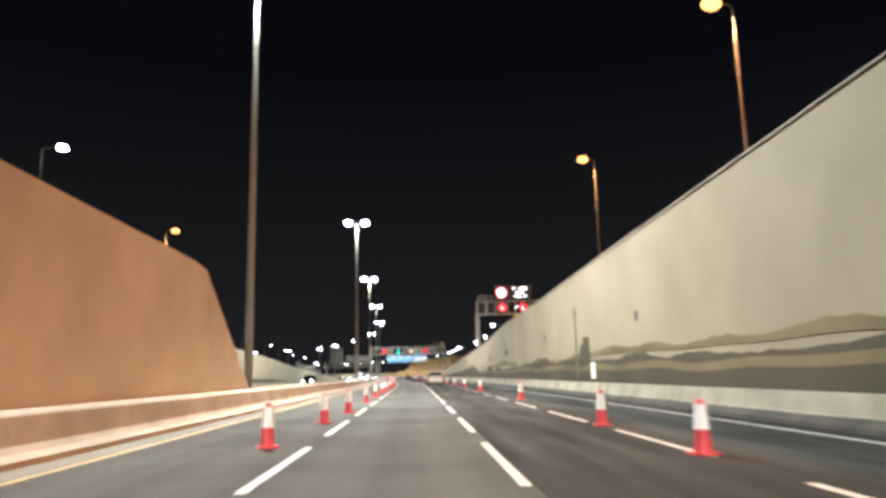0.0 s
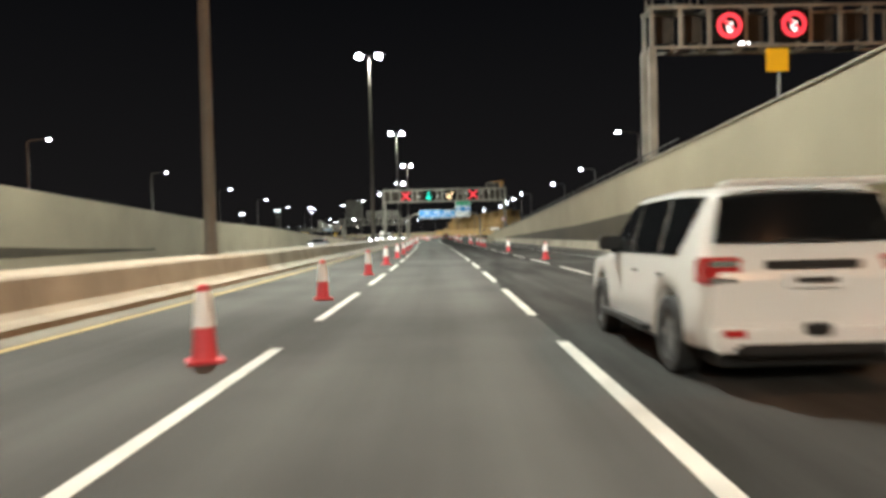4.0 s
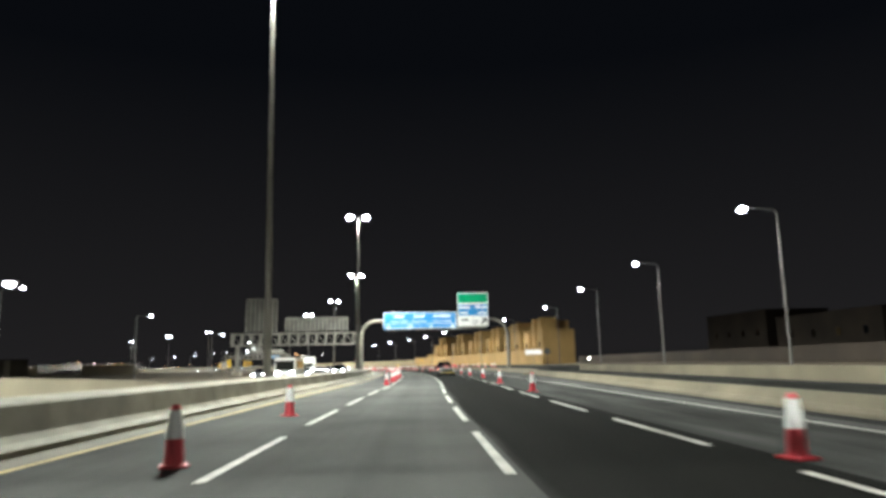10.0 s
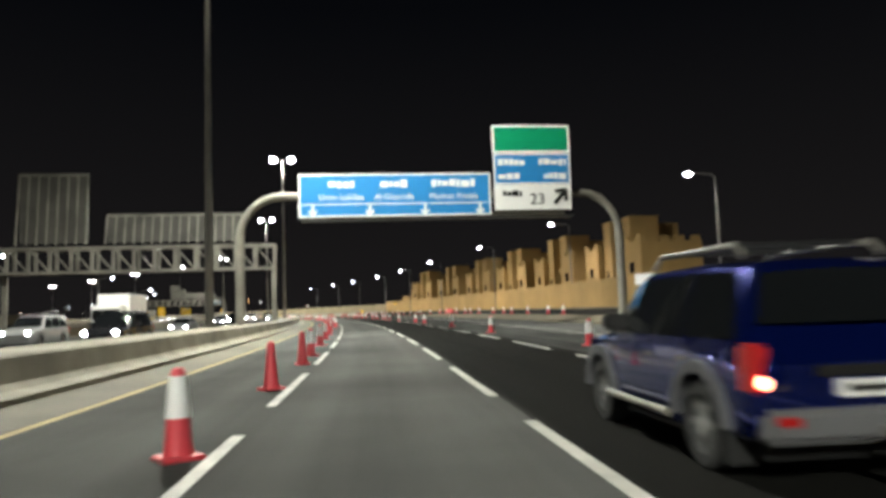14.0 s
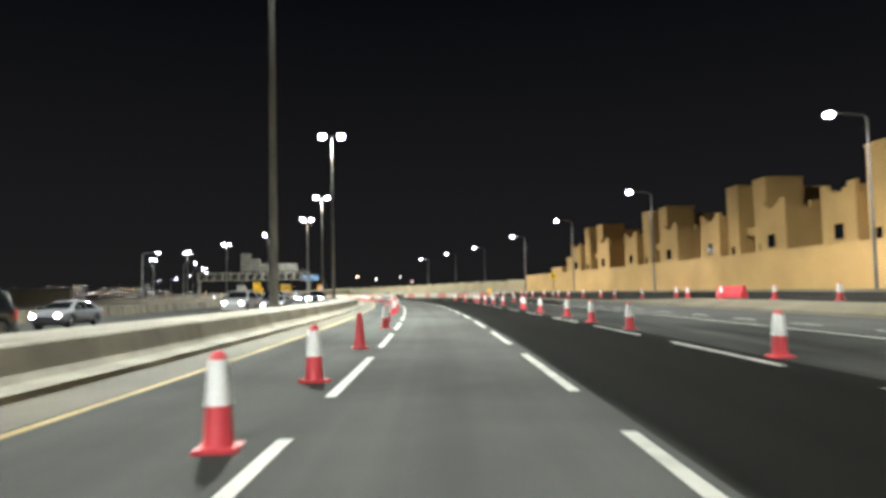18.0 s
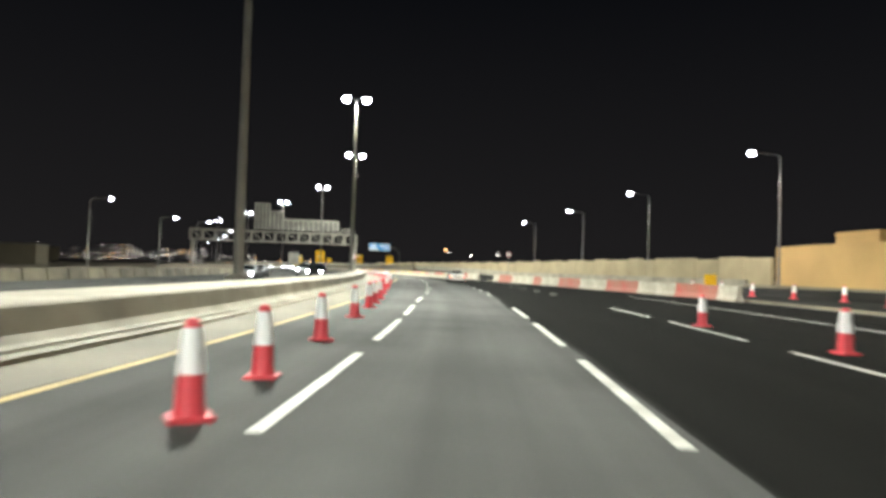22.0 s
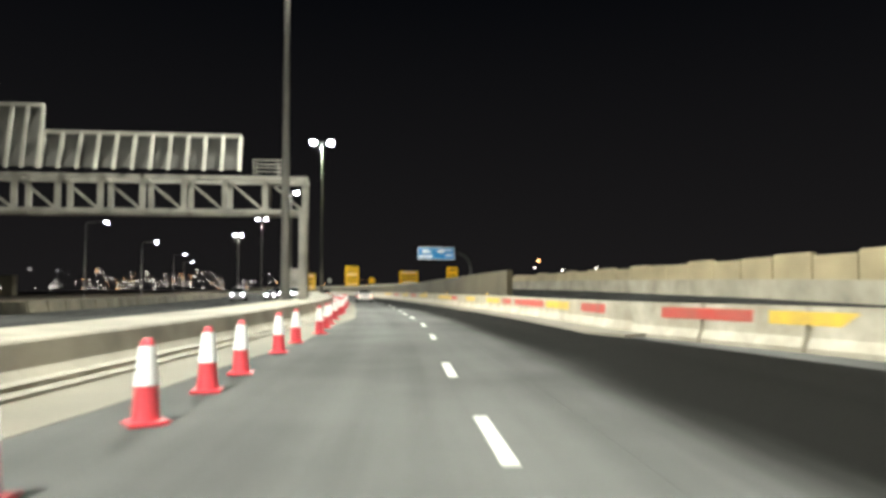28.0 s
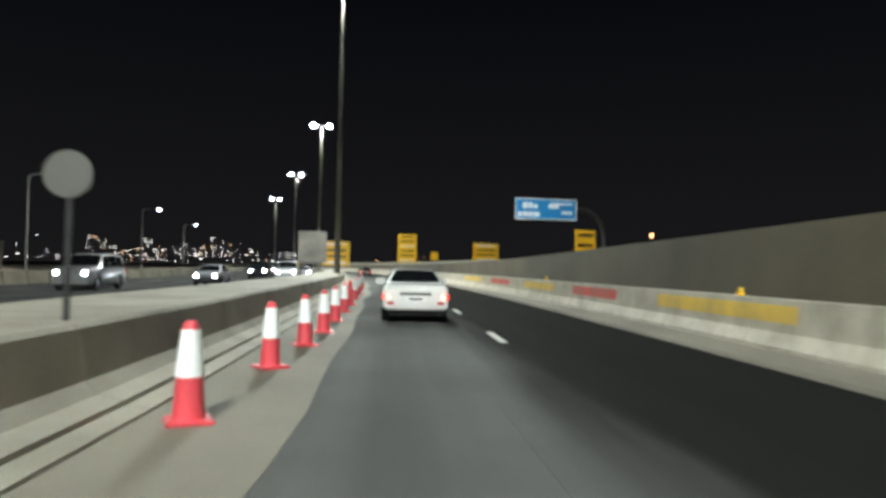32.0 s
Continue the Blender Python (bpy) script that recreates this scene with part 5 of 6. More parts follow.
for s, lat in ((12.5, 5.4), (19.7, 5.5), (40.1, 6.3), (61.8, 6.0), (81.3, 6.05), (100, 6.1), (118, 6.2), (136, 6.2), (155, 6.2), (179.4, 6.14), (187.7, 6.4), (197.6, 6.6), (208.3, 6.33), (220.0, 7.0), (230.5, 7.4), (238.9, 6.14), (254.7, 6.06), (281.1, 6.3), (297.9, 6.3), (318, 6.8), (336, 6.9), (355.8, 7.5), (372, 7.0), (388, 7.0), (406.5, 7.04), (414.5, 7.1), (428, 6.64), (438.5, 6.56), (444.4, 6.6), (451.1, 6.91), (458.7, 6.8), (465.8, 6.91), (469.8, 7.4), (481.1, 7.5), (487.5, 7.5), (490.8, 7.13), (498.2, 7.43), (498.3, 11.8), (505.9, 8.2), (510.4, 7.64), (517.3, 7.2)):
    copy_thing(_cone, turned(s, lat, 0.003, (s * 53) % 40))
for k, s in enumerate([*np.arange(398, 500, 6.5), *np.arange(503, 557, 4.6)]):
    lat = lerp(s, SLIP_IN) + (0.7 if s < 470 else 2.2) + 0.4 * math.sin(k * 1.7)
    copy_thing(_cone, turned(s, lat, slip_z(s, lat), (s * 11) % 40))


# ---- red plastic barriers, sealant and small things on the road ----
def water_barrier(m, mat, label):
    t = thing("plastic_barrier", m, label, "barrier", "plastic barriers on the closed lanes")
    bm = bmesh.new()
    ring = ((-0.25, 0.0), (-0.25, 0.3), (-0.13, 0.42), (-0.11, 0.85), (0.11, 0.85), (0.13, 0.42), (0.25, 0.3), (0.25, 0.0))
    bm_loft(bm, [[(x, y, z) for x, z in ring] for y in (-0.95, -0.5, 0.5, 0.95)])
    part("body", bm, mat, t, bevel=0.02)
    bm = bmesh.new()
    bm_tube(bm, ((0, 0.98, 0.1), (0, 0.98, 0.8)), (0.05, 0.05), 8)
    part("connector_pin", bm, mat, t)
    return t


_red = water_barrier(turned(462.0, 21.2, slip_z(462, 21.2)), RED_PLASTIC, "red water-filled plastic barrier")
copy_thing(_red, turned(464.2, 21.3, slip_z(464.2, 21.3), 4))
for pts in (((671.0, 0.3), (671.2, 1.7), (671.9, 3.35)), ((671.9, 3.4), (666.9, 2.2), (664.7, 1.6)), ((560, -2.5), (572, -2.2))):
    bm = bmesh.new()
    for (a, p), (b, q) in zip(pts, pts[1:]):
        u = at(b, q) - at(a, p)
        side = Vector((u.y, -u.x, 0)).normalized() * (0.2 if a > 670.9 and b < 672 and p < 3.36 else 0.05)
        v = [bm.verts.new(w) for w in (at(a, p, 0.006) - side, at(a, p, 0.006) + side, at(b, q, 0.006) + side, at(b, q, 0.006) - side)]
        bm.faces.new(v)
    part("sealant_strip", bm, SEALANT, road, "dark sealed crack")
TYRE_MARK = material("tyre marks", (0.05, 0.05, 0.048), 0.9, vary=0.35, scale=4, fine=6)
for off in (0.0, 0.55, 1.7):
    bm = bmesh.new()
    pts = [(539 + 1.4 * k, 0.95 + off - 0.012 * (k - 6) ** 2 + 0.1 * math.sin(k * 0.9 + off)) for k in range(15)]
    rings = [[at(a, p - w, 0.004), at(a, p - w, 0.0062), at(a, p + w, 0.0062), at(a, p + w, 0.004)] for k, (a, p) in enumerate(pts) for w in [0.09 * math.sin(math.pi * (k + 0.5) / 15)]]
    bm_loft(bm, rings)
    part("tyre_mark", bm, TYRE_MARK, road, "dark curved tyre mark")
for s in (656.0, 673.0, 686.7, 704.0):
    t = thing("barrier_beacon", turned(s, lerp(s, RIGHT) + 0.15, 1.04), "small amber warning lamp on the roadside barrier", "warning lamp", "lamps on the barrier")
    box_part("base", (-0.06, 0.06, -0.06, 0.06, 0.0, 0.08), SIGN_YELLOW, t)
    bm = bmesh.new()
    bmesh.ops.create_uvsphere(bm, u_segments=10, v_segments=6, radius=0.055, matrix=Matrix.Translation((0, 0, 0.12)))
    part("lens", bm, SIGN_YELLOW, t)
# far buildings, their unlit look painted into the wall colour
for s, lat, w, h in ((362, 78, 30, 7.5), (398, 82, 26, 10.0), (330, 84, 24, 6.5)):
    t = thing("building", turned(s, lat, 1.0), "brown building behind the service road, coloured dark as if unlit", "building", "unlit buildings")
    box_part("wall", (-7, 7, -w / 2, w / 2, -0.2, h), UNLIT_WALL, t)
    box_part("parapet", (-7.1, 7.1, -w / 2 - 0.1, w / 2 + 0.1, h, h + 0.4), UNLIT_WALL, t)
    for k in range(4):
        y = -w / 2 + (k + 0.6) * w / 4.3
        box_part("window", (-7.04, -6.98, y - 0.6, y + 0.6, h * 0.5, h * 0.5 + 1.3), GLASS, t, "dark window")

# low wall, kept dark by its colour where no lamp reaches
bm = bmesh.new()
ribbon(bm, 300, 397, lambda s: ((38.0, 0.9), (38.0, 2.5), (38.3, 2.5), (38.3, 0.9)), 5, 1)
structure("wall_service", bm, UNLIT_WALL, "low brown wall beyond the service road, coloured dark as if unlit", "wall")


# ---- vehicles ----
def wheel(t, x, y, r, w, side):
    bm = bmesh.new()
    prof = ((r * 0.66, -w / 2), (r * 0.93, -w / 2), (r, -w / 2 + 0.03), (r, w / 2 - 0.03), (r * 0.93, w / 2), (r * 0.66, w / 2))
    rings = []
    for k in range(25):
        a = 2 * math.pi * k / 24
        rings.append([(x + d, y + q * math.cos(a), r + q * math.sin(a)) for q, d in prof])
    bm_loft(bm, rings, caps=False)
    tyre = part("wheel", bm, RUBBER, t)
    bm = bmesh.new()
    xo = x + side * (w / 2 - 0.05)
    bmesh.ops.create_cone(bm, cap_ends=True, segments=24, radius1=r * 0.66, radius2=r * 0.66, depth=0.03, matrix=Matrix.Translation((xo - side * 0.04, y, r)) @ Matrix.Rotation(radians(90), 4, "Y"))
    part("brake_disc", bm, DARK_STEEL, tyre)
    bm = bmesh.new()
    for k in range(6):
        a = 2 * math.pi * k / 6
        bm_bar(bm, (xo, y, r), (xo, y + r * 0.64 * math.cos(a), r + r * 0.64 * math.sin(a)), 0.035, r * 0.2)
    for k in range(24):
        a, b = 2 * math.pi * k / 24, 2 * math.pi * (k + 1) / 24
        bm_bar(bm, (xo, y + r * 0.64 * math.cos(a), r + r * 0.64 * math.sin(a)), (xo, y + r * 0.64 * math.cos(b), r + r * 0.64 * math.sin(b)), 0.05, r * 0.08)
    part("rim", bm, CHROME, tyre, "bright alloy rim")


def body_at(rows, y):
    """Half width, belt, sill, top and half width of the top at y."""
    return [float(np.interp(y, [q[0] for q in rows], [q[k] for q in rows])) for k in range(1, 6)]


def glass_edge(rows, y):
    """The belt's and the cant rail's points of the side glass at y."""
    hw, zb, zs, zt, wt = body_at(rows, y)
    return (hw * 0.965, zb), (wt + (hw * 0.965 - wt) * 0.12, zb + (zt - zb) * 0.88)


def body_shell(rows, wheels, r):
    """The painted body with its roof, lofted from the rear to the front, with open wheel arches."""
    bm = bmesh.new()
    ys = sorted({round(q[0], 3) for q in rows} | {round(w + d * r, 3) for w in wheels for d in (-1.22, -1.17, -1.0, -0.75, -0.4, 0, 0.4, 0.75, 1.0, 1.17, 1.22)} | {round(y, 3) for y in np.arange(rows[0][0] + 0.3, rows[-1][0] - 0.2, 0.25)})
    rings = []
    for y in ys:
        hw, zb, zs, zt, wt = body_at(rows, y)
        arch = zs
        for w in wheels:
            if abs(y - w) < r * 1.18:
                arch = max(arch, r + math.sqrt(max(0.0, (r * 1.17) ** 2 - (y - w) ** 2)))
        arch = min(arch, zb - 0.16)
        b, u = glass_edge(rows, y)
        mid = arch + (zb - arch) * 0.5
        half = [(hw * 0.95, arch), (hw * 0.995, arch + 0.05), (hw, mid), (hw * 0.99, zb - 0.09), b, u, (u[0] * 0.93, u[1] + (zt - u[1]) * 0.62), (wt * 0.7, zt - 0.012), (wt * 0.25, zt)]
        rings.append([(x, y, z) for x, z in half] + [(-x, y, z) for x, z in half[::-1]])
    bm_loft(bm, rings, smooth=True)
    return bm


def side_glass(t, rows, side, y0, y1, t0, t1):
    bm = bmesh.new()
    rings = []
    for k in range(7):
        u = k / 6
        pts = []
        for v, y in ((0.03, y0 + (y1 - y0) * u), (0.96, t0 + (t1 - t0) * u)):
            b, c = glass_edge(rows, y)
            pts.append((b[0] + (c[0] - b[0]) * v, y, b[1] + (c[1] - b[1]) * v))
        (xa, ya, za), (xb, yb, zb) = pts
        rings.append([(side * (xa + 0.012), ya, za), (side * (xb + 0.012), yb, zb), (side * (xb - 0.02), yb, zb), (side * (xa - 0.02), ya, za)])
    bm_loft(bm, rings)
    part("side_window", bm, GLASS, t, "dark side window")


def end_glass(t, name, low, high, out):
    """A screen between a low and a high edge, each (half width, y, z)."""
    bm = bmesh.new()
    rings = []
    for k in range(9):
        u = k / 4 - 1
        bow = 0.03 * u * u
        rings.append([(low[0] * u, low[1] + out * (0.02 - bow), low[2]), (high[0] * u, high[1] + out * (0.02 - bow), high[2] - 0.03 * u * u), (high[0] * u, high[1] - out * 0.05, high[2] - 0.03 * u * u), (low[0] * u, low[1] - out * 0.05, low[2])])
    bm_loft(bm, rings)
    part(name, bm, GLASS, t, "dark tinted glass")


SUV_BODY = ((-2.575, 0.86, 0.98, 0.52, 1.02, 0.8), (-2.53, 0.93, 1.12, 0.44, 1.18, 0.86), (-2.47, 0.965, 1.18, 0.4, 1.26, 0.86), (-2.33, 0.98, 1.2, 0.36, 1.8, 0.76), (-2.1, 0.99, 1.2, 0.34, 1.9, 0.745), (-1.2, 1.0, 1.2, 0.3, 1.94, 0.75), (0.2, 1.0, 1.19, 0.3, 1.92, 0.74), (0.55, 1.0, 1.18, 0.3, 1.82, 0.74), (1.2, 0.99, 1.17, 0.3, 1.22, 0.84), (1.35, 0.985, 1.15, 0.3, 1.17, 0.86), (2.2, 0.95, 1.06, 0.33, 1.1, 0.85), (2.48, 0.88, 0.95, 0.4, 0.98, 0.8), (2.575, 0.8, 0.8, 0.45, 0.82, 0.72))
SUV_GLASS = (((-2.22, -1.22, -2.02, -1.22), (-1.16, -0.12, -1.16, -0.12), (-0.06, 1.02, -0.06, 0.46)), ((0.85, -2.49, 1.35), (0.745, -2.35, 1.805)), ((0.82, 1.18, 1.28), (0.68, 0.58, 1.84)))
SEDAN_BODY = ((-2.35, 0.8, 0.8, 0.5, 0.86, 0.74), (-2.28, 0.86, 0.95, 0.4, 1.0, 0.76), (-1.9, 0.89, 0.98, 0.35, 1.03, 0.78), (-1.65, 0.9, 0.96, 0.32, 1.05, 0.78), (-1.0, 0.9, 0.95, 0.3, 1.39, 0.6), (-0.6, 0.9, 0.95, 0.3, 1.45, 0.6), (0.3, 0.9, 0.94, 0.3, 1.43, 0.6), (0.6, 0.9, 0.93, 0.3, 1.33, 0.62), (1.4, 0.89, 0.92, 0.3, 0.97, 0.76), (1.9, 0.86, 0.85, 0.32, 0.88, 0.75), (2.25, 0.8, 0.72, 0.38, 0.75, 0.68), (2.35, 0.72, 0.6, 0.42, 0.62, 0.62))
SEDAN_GLASS = (((-1.4, -0.35, -0.9, -0.35), (-0.25, 1.05, -0.25, 0.35)), ((0.68, -1.62, 1.1), (0.55, -1.03, 1.42)), ((0.7, 1.36, 1.03), (0.55, 0.63, 1.37)))


def vehicle(m, name, label, paint, L, W, H, base_y, roof_y, belt, hood, trunk, wheels, r, facing="away", rear=TAIL_DIM, suv=False, lower=None, group="", rack=False, lamp_size=(0.8, 0.4), quarter=None, clear=False):
    t = thing(name, m, label, "car", group)
    hw, e0, e1 = W / 2, -L / 2, L / 2
    rows, panes, back, front = (SUV_BODY, *SUV_GLASS) if suv else (SEDAN_BODY, *SEDAN_GLASS)
    panes = (quarter, *panes[1:]) if quarter else panes
    tail = 0.07 if trunk > 1.3 else 0.0
    k, w, h = L / (rows[-1][0] - rows[0][0]), W / 2 / (1.0 if suv else 0.9), H / (1.94 if suv else 1.45)
    rows = tuple((q[0] * k, q[1] * w, q[2] * h, q[3], q[4] * h, q[5] * w) for q in rows)
    part("body", body_shell(rows, wheels, r), paint, t)
    for name, (low, high), out in (("rear_window", back, -1), ("windscreen", front, 1)):
        end_glass(t, name, (low[0] * w, low[1] * k, low[2] * h), (high[0] * w, high[1] * k, high[2] * h), out)
    wr, (r0, r1), (b0, b1) = rows[5][5], roof_y, base_y
    for side in (-1, 1):
        for pane in panes:
            side_glass(t, rows, side, *(q * k for q in pane))
        bm = bmesh.new()
        bm_box(bm, side * hw * 0.9, side * (hw + 0.2), b1 - 0.5, b1 - 0.32, belt + 0.02, belt + 0.2) if side > 0 else bm_box(bm, -hw - 0.2, -hw * 0.9, b1 - 0.5, b1 - 0.32, belt + 0.02, belt + 0.2)
        part("mirror", bm, BLACK if suv else paint, t, bevel=0.03)
        for yd in (b0 + 1.05, (b0 + b1) / 2 + 0.25):
            box_part("door_handle", (side * hw - 0.015, side * hw + 0.015, yd, yd + 0.2, belt - 0.22, belt - 0.18), CHROME, t)
        z0 = trunk - 0.42
        inner = hw * (lamp_size[0] if suv else 0.66)
        lamp = box_part("tail_lamp", (min(side * hw * 0.98, side * inner), max(side * hw * 0.98, side * inner), e0 + 0.02, e0 + 0.26, z0, z0 + (lamp_size[1] if suv else 0.18)), TAIL_DIM if rear is TAIL_RED and suv else rear, t, "red tail lamp", 0.03)
        if clear:
            x0, x1 = sorted((side * hw * 0.93, side * (inner + 0.05)))
            for za, zb, mat, label in ((0.02, 0.08, CHROME, "clear lower lens"), (0.17, 0.23, CHROME, "clear upper lens")):
                box_part("lens", (x0, x1, e0 - 0.004, e0 + 0.03, z0 + za, z0 + zb), mat, lamp, label, 0.01)
        if rear is TAIL_RED:
            x = side * (hw * 0.97 + inner) / 2
            box_part("bulb", (x - 0.05, x + 0.05, e0 - 0.005, e0 + 0.03, z0 + 0.05, z0 + 0.15), TAIL_HOT, lamp, "bright lit bulb", 0.02)
        box_part("reflector", (min(side * hw * 0.84, side * hw * 0.64), max(side * hw * 0.84, side * hw * 0.64), e0 - 0.075, e0 - 0.05, 0.5, 0.57), TAIL_DIM, t, "red bumper reflector")
        hl = box_part("headlight", (min(side * hw * 0.84, side * hw * 0.5), max(side * hw * 0.84, side * hw * 0.5), e1 - 0.24, e1 + 0.015, hood - 0.36, hood - 0.2), CHROME, t, "headlight", 0.03)
        if facing == "towards":
            bm = bmesh.new()
            # lens taller than the headlight, its extra size imitates glare
            bmesh.ops.create_uvsphere(bm, u_segments=12, v_segments=8, radius=0.14, matrix=Matrix.Translation((side * hw * 0.68, e1 - 0.02, hood - 0.27)) @ Matrix.Diagonal((1, 0.4, 0.8, 1)))
            part("headlight_lens", bm, HEADLIGHT, hl, "lit round lens, enlarged to stand for glare")
        for y in wheels:
            wheel(t, side * (hw - 0.12), y, r, 0.24, side)
    box_part("rear_bumper", (-hw * 0.93, hw * 0.93, e0 - 0.06, e0 + 0.25, 0.36, 0.62), lower or paint, t, bevel=0.05)
    box_part("front_bumper", (-hw * 0.86, hw * 0.86, e1 - 0.25, e1 + 0.06, 0.33, 0.58), lower or paint, t, bevel=0.05)
    box_part("underbody", (-hw * 0.8, hw * 0.8, e0 + 0.2, e1 - 0.2, 0.2, 0.36), BLACK, t)
    plate = box_part("number_plate", (-0.26, 0.26, e0 - 0.045, e0 + 0.01, trunk - 0.44, trunk - 0.31), SIGN_WHITE, t, "white number plate")
    box_part("plate_bar", (-0.18, 0.18, e0 - 0.053, e0 - 0.044, trunk - 0.4, trunk - 0.35), BLACK, plate)
    box_part("trunk_trim", (-0.42, 0.42, e0 - 0.035 + tail * 0.6, e0 + tail, trunk - 0.28, trunk - 0.2), CHROME if not suv else BLACK, t, "trim strip")
    if rack:
        for side in (-1, 1):
            bm = bmesh.new()
            bm_tube(bm, ((side * wr * 0.9, r0 + 0.2, H), (side * wr * 0.9, r0 + 0.35, H + 0.11), (side * wr * 0.9, r1 - 0.3, H + 0.11), (side * wr * 0.9, r1 - 0.1, H)), [0.03] * 4, 8)
            part("roof_rail", bm, STEEL, t)
        for y in (r0 + 0.5, (r0 + r1) / 2, r1 - 0.5):
            box_part("roof_bar", (-wr * 0.9, wr * 0.9, y - 0.03, y + 0.03, H + 0.1, H + 0.14), BLACK, t)
    return t


SUV = dict(L=5.15, W=2.0, H=1.92, base_y=(-2.5, 1.05), roof_y=(-2.28, 0.35), belt=1.2, hood=1.16, trunk=1.2, wheels=(-1.55, 1.55), r=0.4, suv=True)
SEDAN = dict(L=4.7, W=1.8, H=1.45, base_y=(-1.75, 1.35), roof_y=(-1.05, 0.4), belt=0.95, hood=0.94, trunk=1.02, wheels=(-1.35, 1.4), r=0.32)

white_suv = vehicle(turned(105.9, 3.68), "suv", "large white four-wheel-drive car with dark windows", CAR_WHITE, lamp_size=(0.62, 0.26), quarter=(-1.78, -1.22, -2.12, -1.22), clear=True, **{**SUV, "trunk": 1.37})
part_step = bmesh.new()
for side in (-1, 1):
    bm_box(part_step, side * 1.0 - 0.1, side * 1.0 + 0.1, -1.0, 1.0, 0.36, 0.42)
part("running_board", part_step, BLACK, white_suv, "black running boards")
box_part("diffuser", (-0.72, 0.72, -2.645, -2.4, 0.34, 0.46), BLACK, white_suv, "black lower bumper", 0.02)
box_part("tow_cover", (-0.12, 0.12, -2.66, -2.6, 0.5, 0.62), BLACK, white_suv, "black tow cover", 0.02)
box_part("rear_spoiler", (-0.72, 0.72, -2.5, -2.2, 1.84, 1.9), CAR_WHITE, white_suv, bevel=0.02)
box_part("rear_wiper", (-0.3, 0.25, -2.51, -2.48, 1.34, 1.36), BLACK, white_suv)

BLUE_DIM = dict(L=4.6, W=1.85, H=1.82, base_y=(-2.2, 0.95), roof_y=(-1.95, 0.25), belt=1.14, hood=1.12, trunk=1.14, wheels=(-1.38, 1.35), r=0.39, suv=True)
blue_suv = vehicle(turned(339.0, 3.75), "suv", "dark blue four-wheel-drive car with roof rails and grey trim", CAR_BLUE, rear=TAIL_RED, lower=BUMPER_GREY, rack=True, **BLUE_DIM)
for side in (-1, 1):
    for y in (-1.38, 1.35):
        bm = bmesh.new()
        rings = []
        for k in range(11):
            a = math.pi * (0.02 + 0.96 * k / 10)
            rings.append([(side * x, y + q * math.cos(a), 0.39 + q * math.sin(a)) for x, q in ((0.88, 0.45), (0.965, 0.45), (0.965, 0.56), (0.88, 0.56))])
        bm_loft(bm, rings)
        part("wheel_arch_trim", bm, GREY_TRIM, blue_suv, "grey wheel arch trim")
    bm = bmesh.new()
    bm_tube(bm, ((side * 1.0, -0.85, 0.42), (side * 1.0, 0.85, 0.42)), (0.045, 0.045), 8)
    part("side_step", bm, STEEL, blue_suv)
    box_part("mud_flap", (side * 0.82 - 0.13, side * 0.82 + 0.13, -1.9, -1.87, 0.14, 0.5), RUBBER, blue_suv)

# trailer behind the blue car, with a quad bike on it
trailer = thing("trailer", turned(333.0, 3.75), "black box trailer with a pale frame", "trailer")
for x0, x1, y0, y1 in ((-0.78, -0.74, -1.3, 1.3), (0.74, 0.78, -1.3, 1.3), (-0.74, 0.74, -1.3, -1.26), (-0.74, 0.74, 1.26, 1.3)):
    box_part("side_board", (x0, x1, y0, y1, 0.5, 0.98), BLACK, trailer)
for z, mat, label in ((0.46, YELLOW_PAINT, "yellow lower frame"), (1.0, SIGN_WHITE, "pale top frame")):
    bm = bmesh.new()
    for a in ((-0.82, 0.82, -1.34, -1.28), (-0.82, 0.82, 1.28, 1.34), (-0.82, -0.76, -1.28, 1.28), (0.76, 0.82, -1.28, 1.28)):
        bm_box(bm, a[0], a[1], a[2], a[3], z - 0.03, z + 0.03)
    part("frame", bm, mat, trailer, label)
for x in (-0.79, 0.79):
    box_part("corner_post", (x - 0.035, x + 0.035, -1.345, -1.275, 0.49, 0.97), SIGN_WHITE, trailer)
box_part("floor", (-0.76, 0.76, -1.28, 1.28, 0.44, 0.5), DARK_STEEL, trailer)
box_part("drawbar", (-0.05, 0.05, 1.3, 3.5, 0.42, 0.5), STEEL, trailer)
box_part("axle", (-0.9, 0.9, -0.05, 0.05, 0.27, 0.35), DARK_STEEL, trailer)
for side in (-1, 1):
    wheel(trailer, side * 0.95, 0.0, 0.31, 0.19, side)
quad = thing("quad_bike", turned(333.2, 3.75, 0.5), "dark quad bike loaded on the trailer", "quad bike")
for x in (-0.42, 0.42):
    for y in (-0.6, 0.62):
        wheel(quad, x, y, 0.29, 0.26, 1 if x > 0 else -1)
bm = bmesh.new()
bm_loft(bm, [[(-w, y, z0), (w, y, z0), (w * 0.8, y, z1), (-w * 0.8, y, z1)] for y, w, z0, z1 in ((-0.85, 0.3, 0.5, 0.66), (-0.4, 0.34, 0.34, 0.78), (0.1, 0.24, 0.32, 0.72), (0.45, 0.3, 0.36, 0.82), (0.85, 0.26, 0.45, 0.66))])
part("body", bm, RED_PAINT, quad, bevel=0.03)
box_part("saddle", (-0.17, 0.17, -0.6, 0.1, 0.78, 0.88), BLACK, quad, bevel=0.04)
bm = bmesh.new()
bm_tube(bm, ((-0.42, 0.25, 1.02), (-0.15, 0.38, 1.0), (0.15, 0.38, 1.0), (0.42, 0.25, 1.02)), [0.022] * 4, 8)
bm_tube(bm, ((0, 0.45, 0.75), (0, 0.38, 1.0)), (0.03, 0.03), 8)
part("handlebar", bm, CHROME, quad)

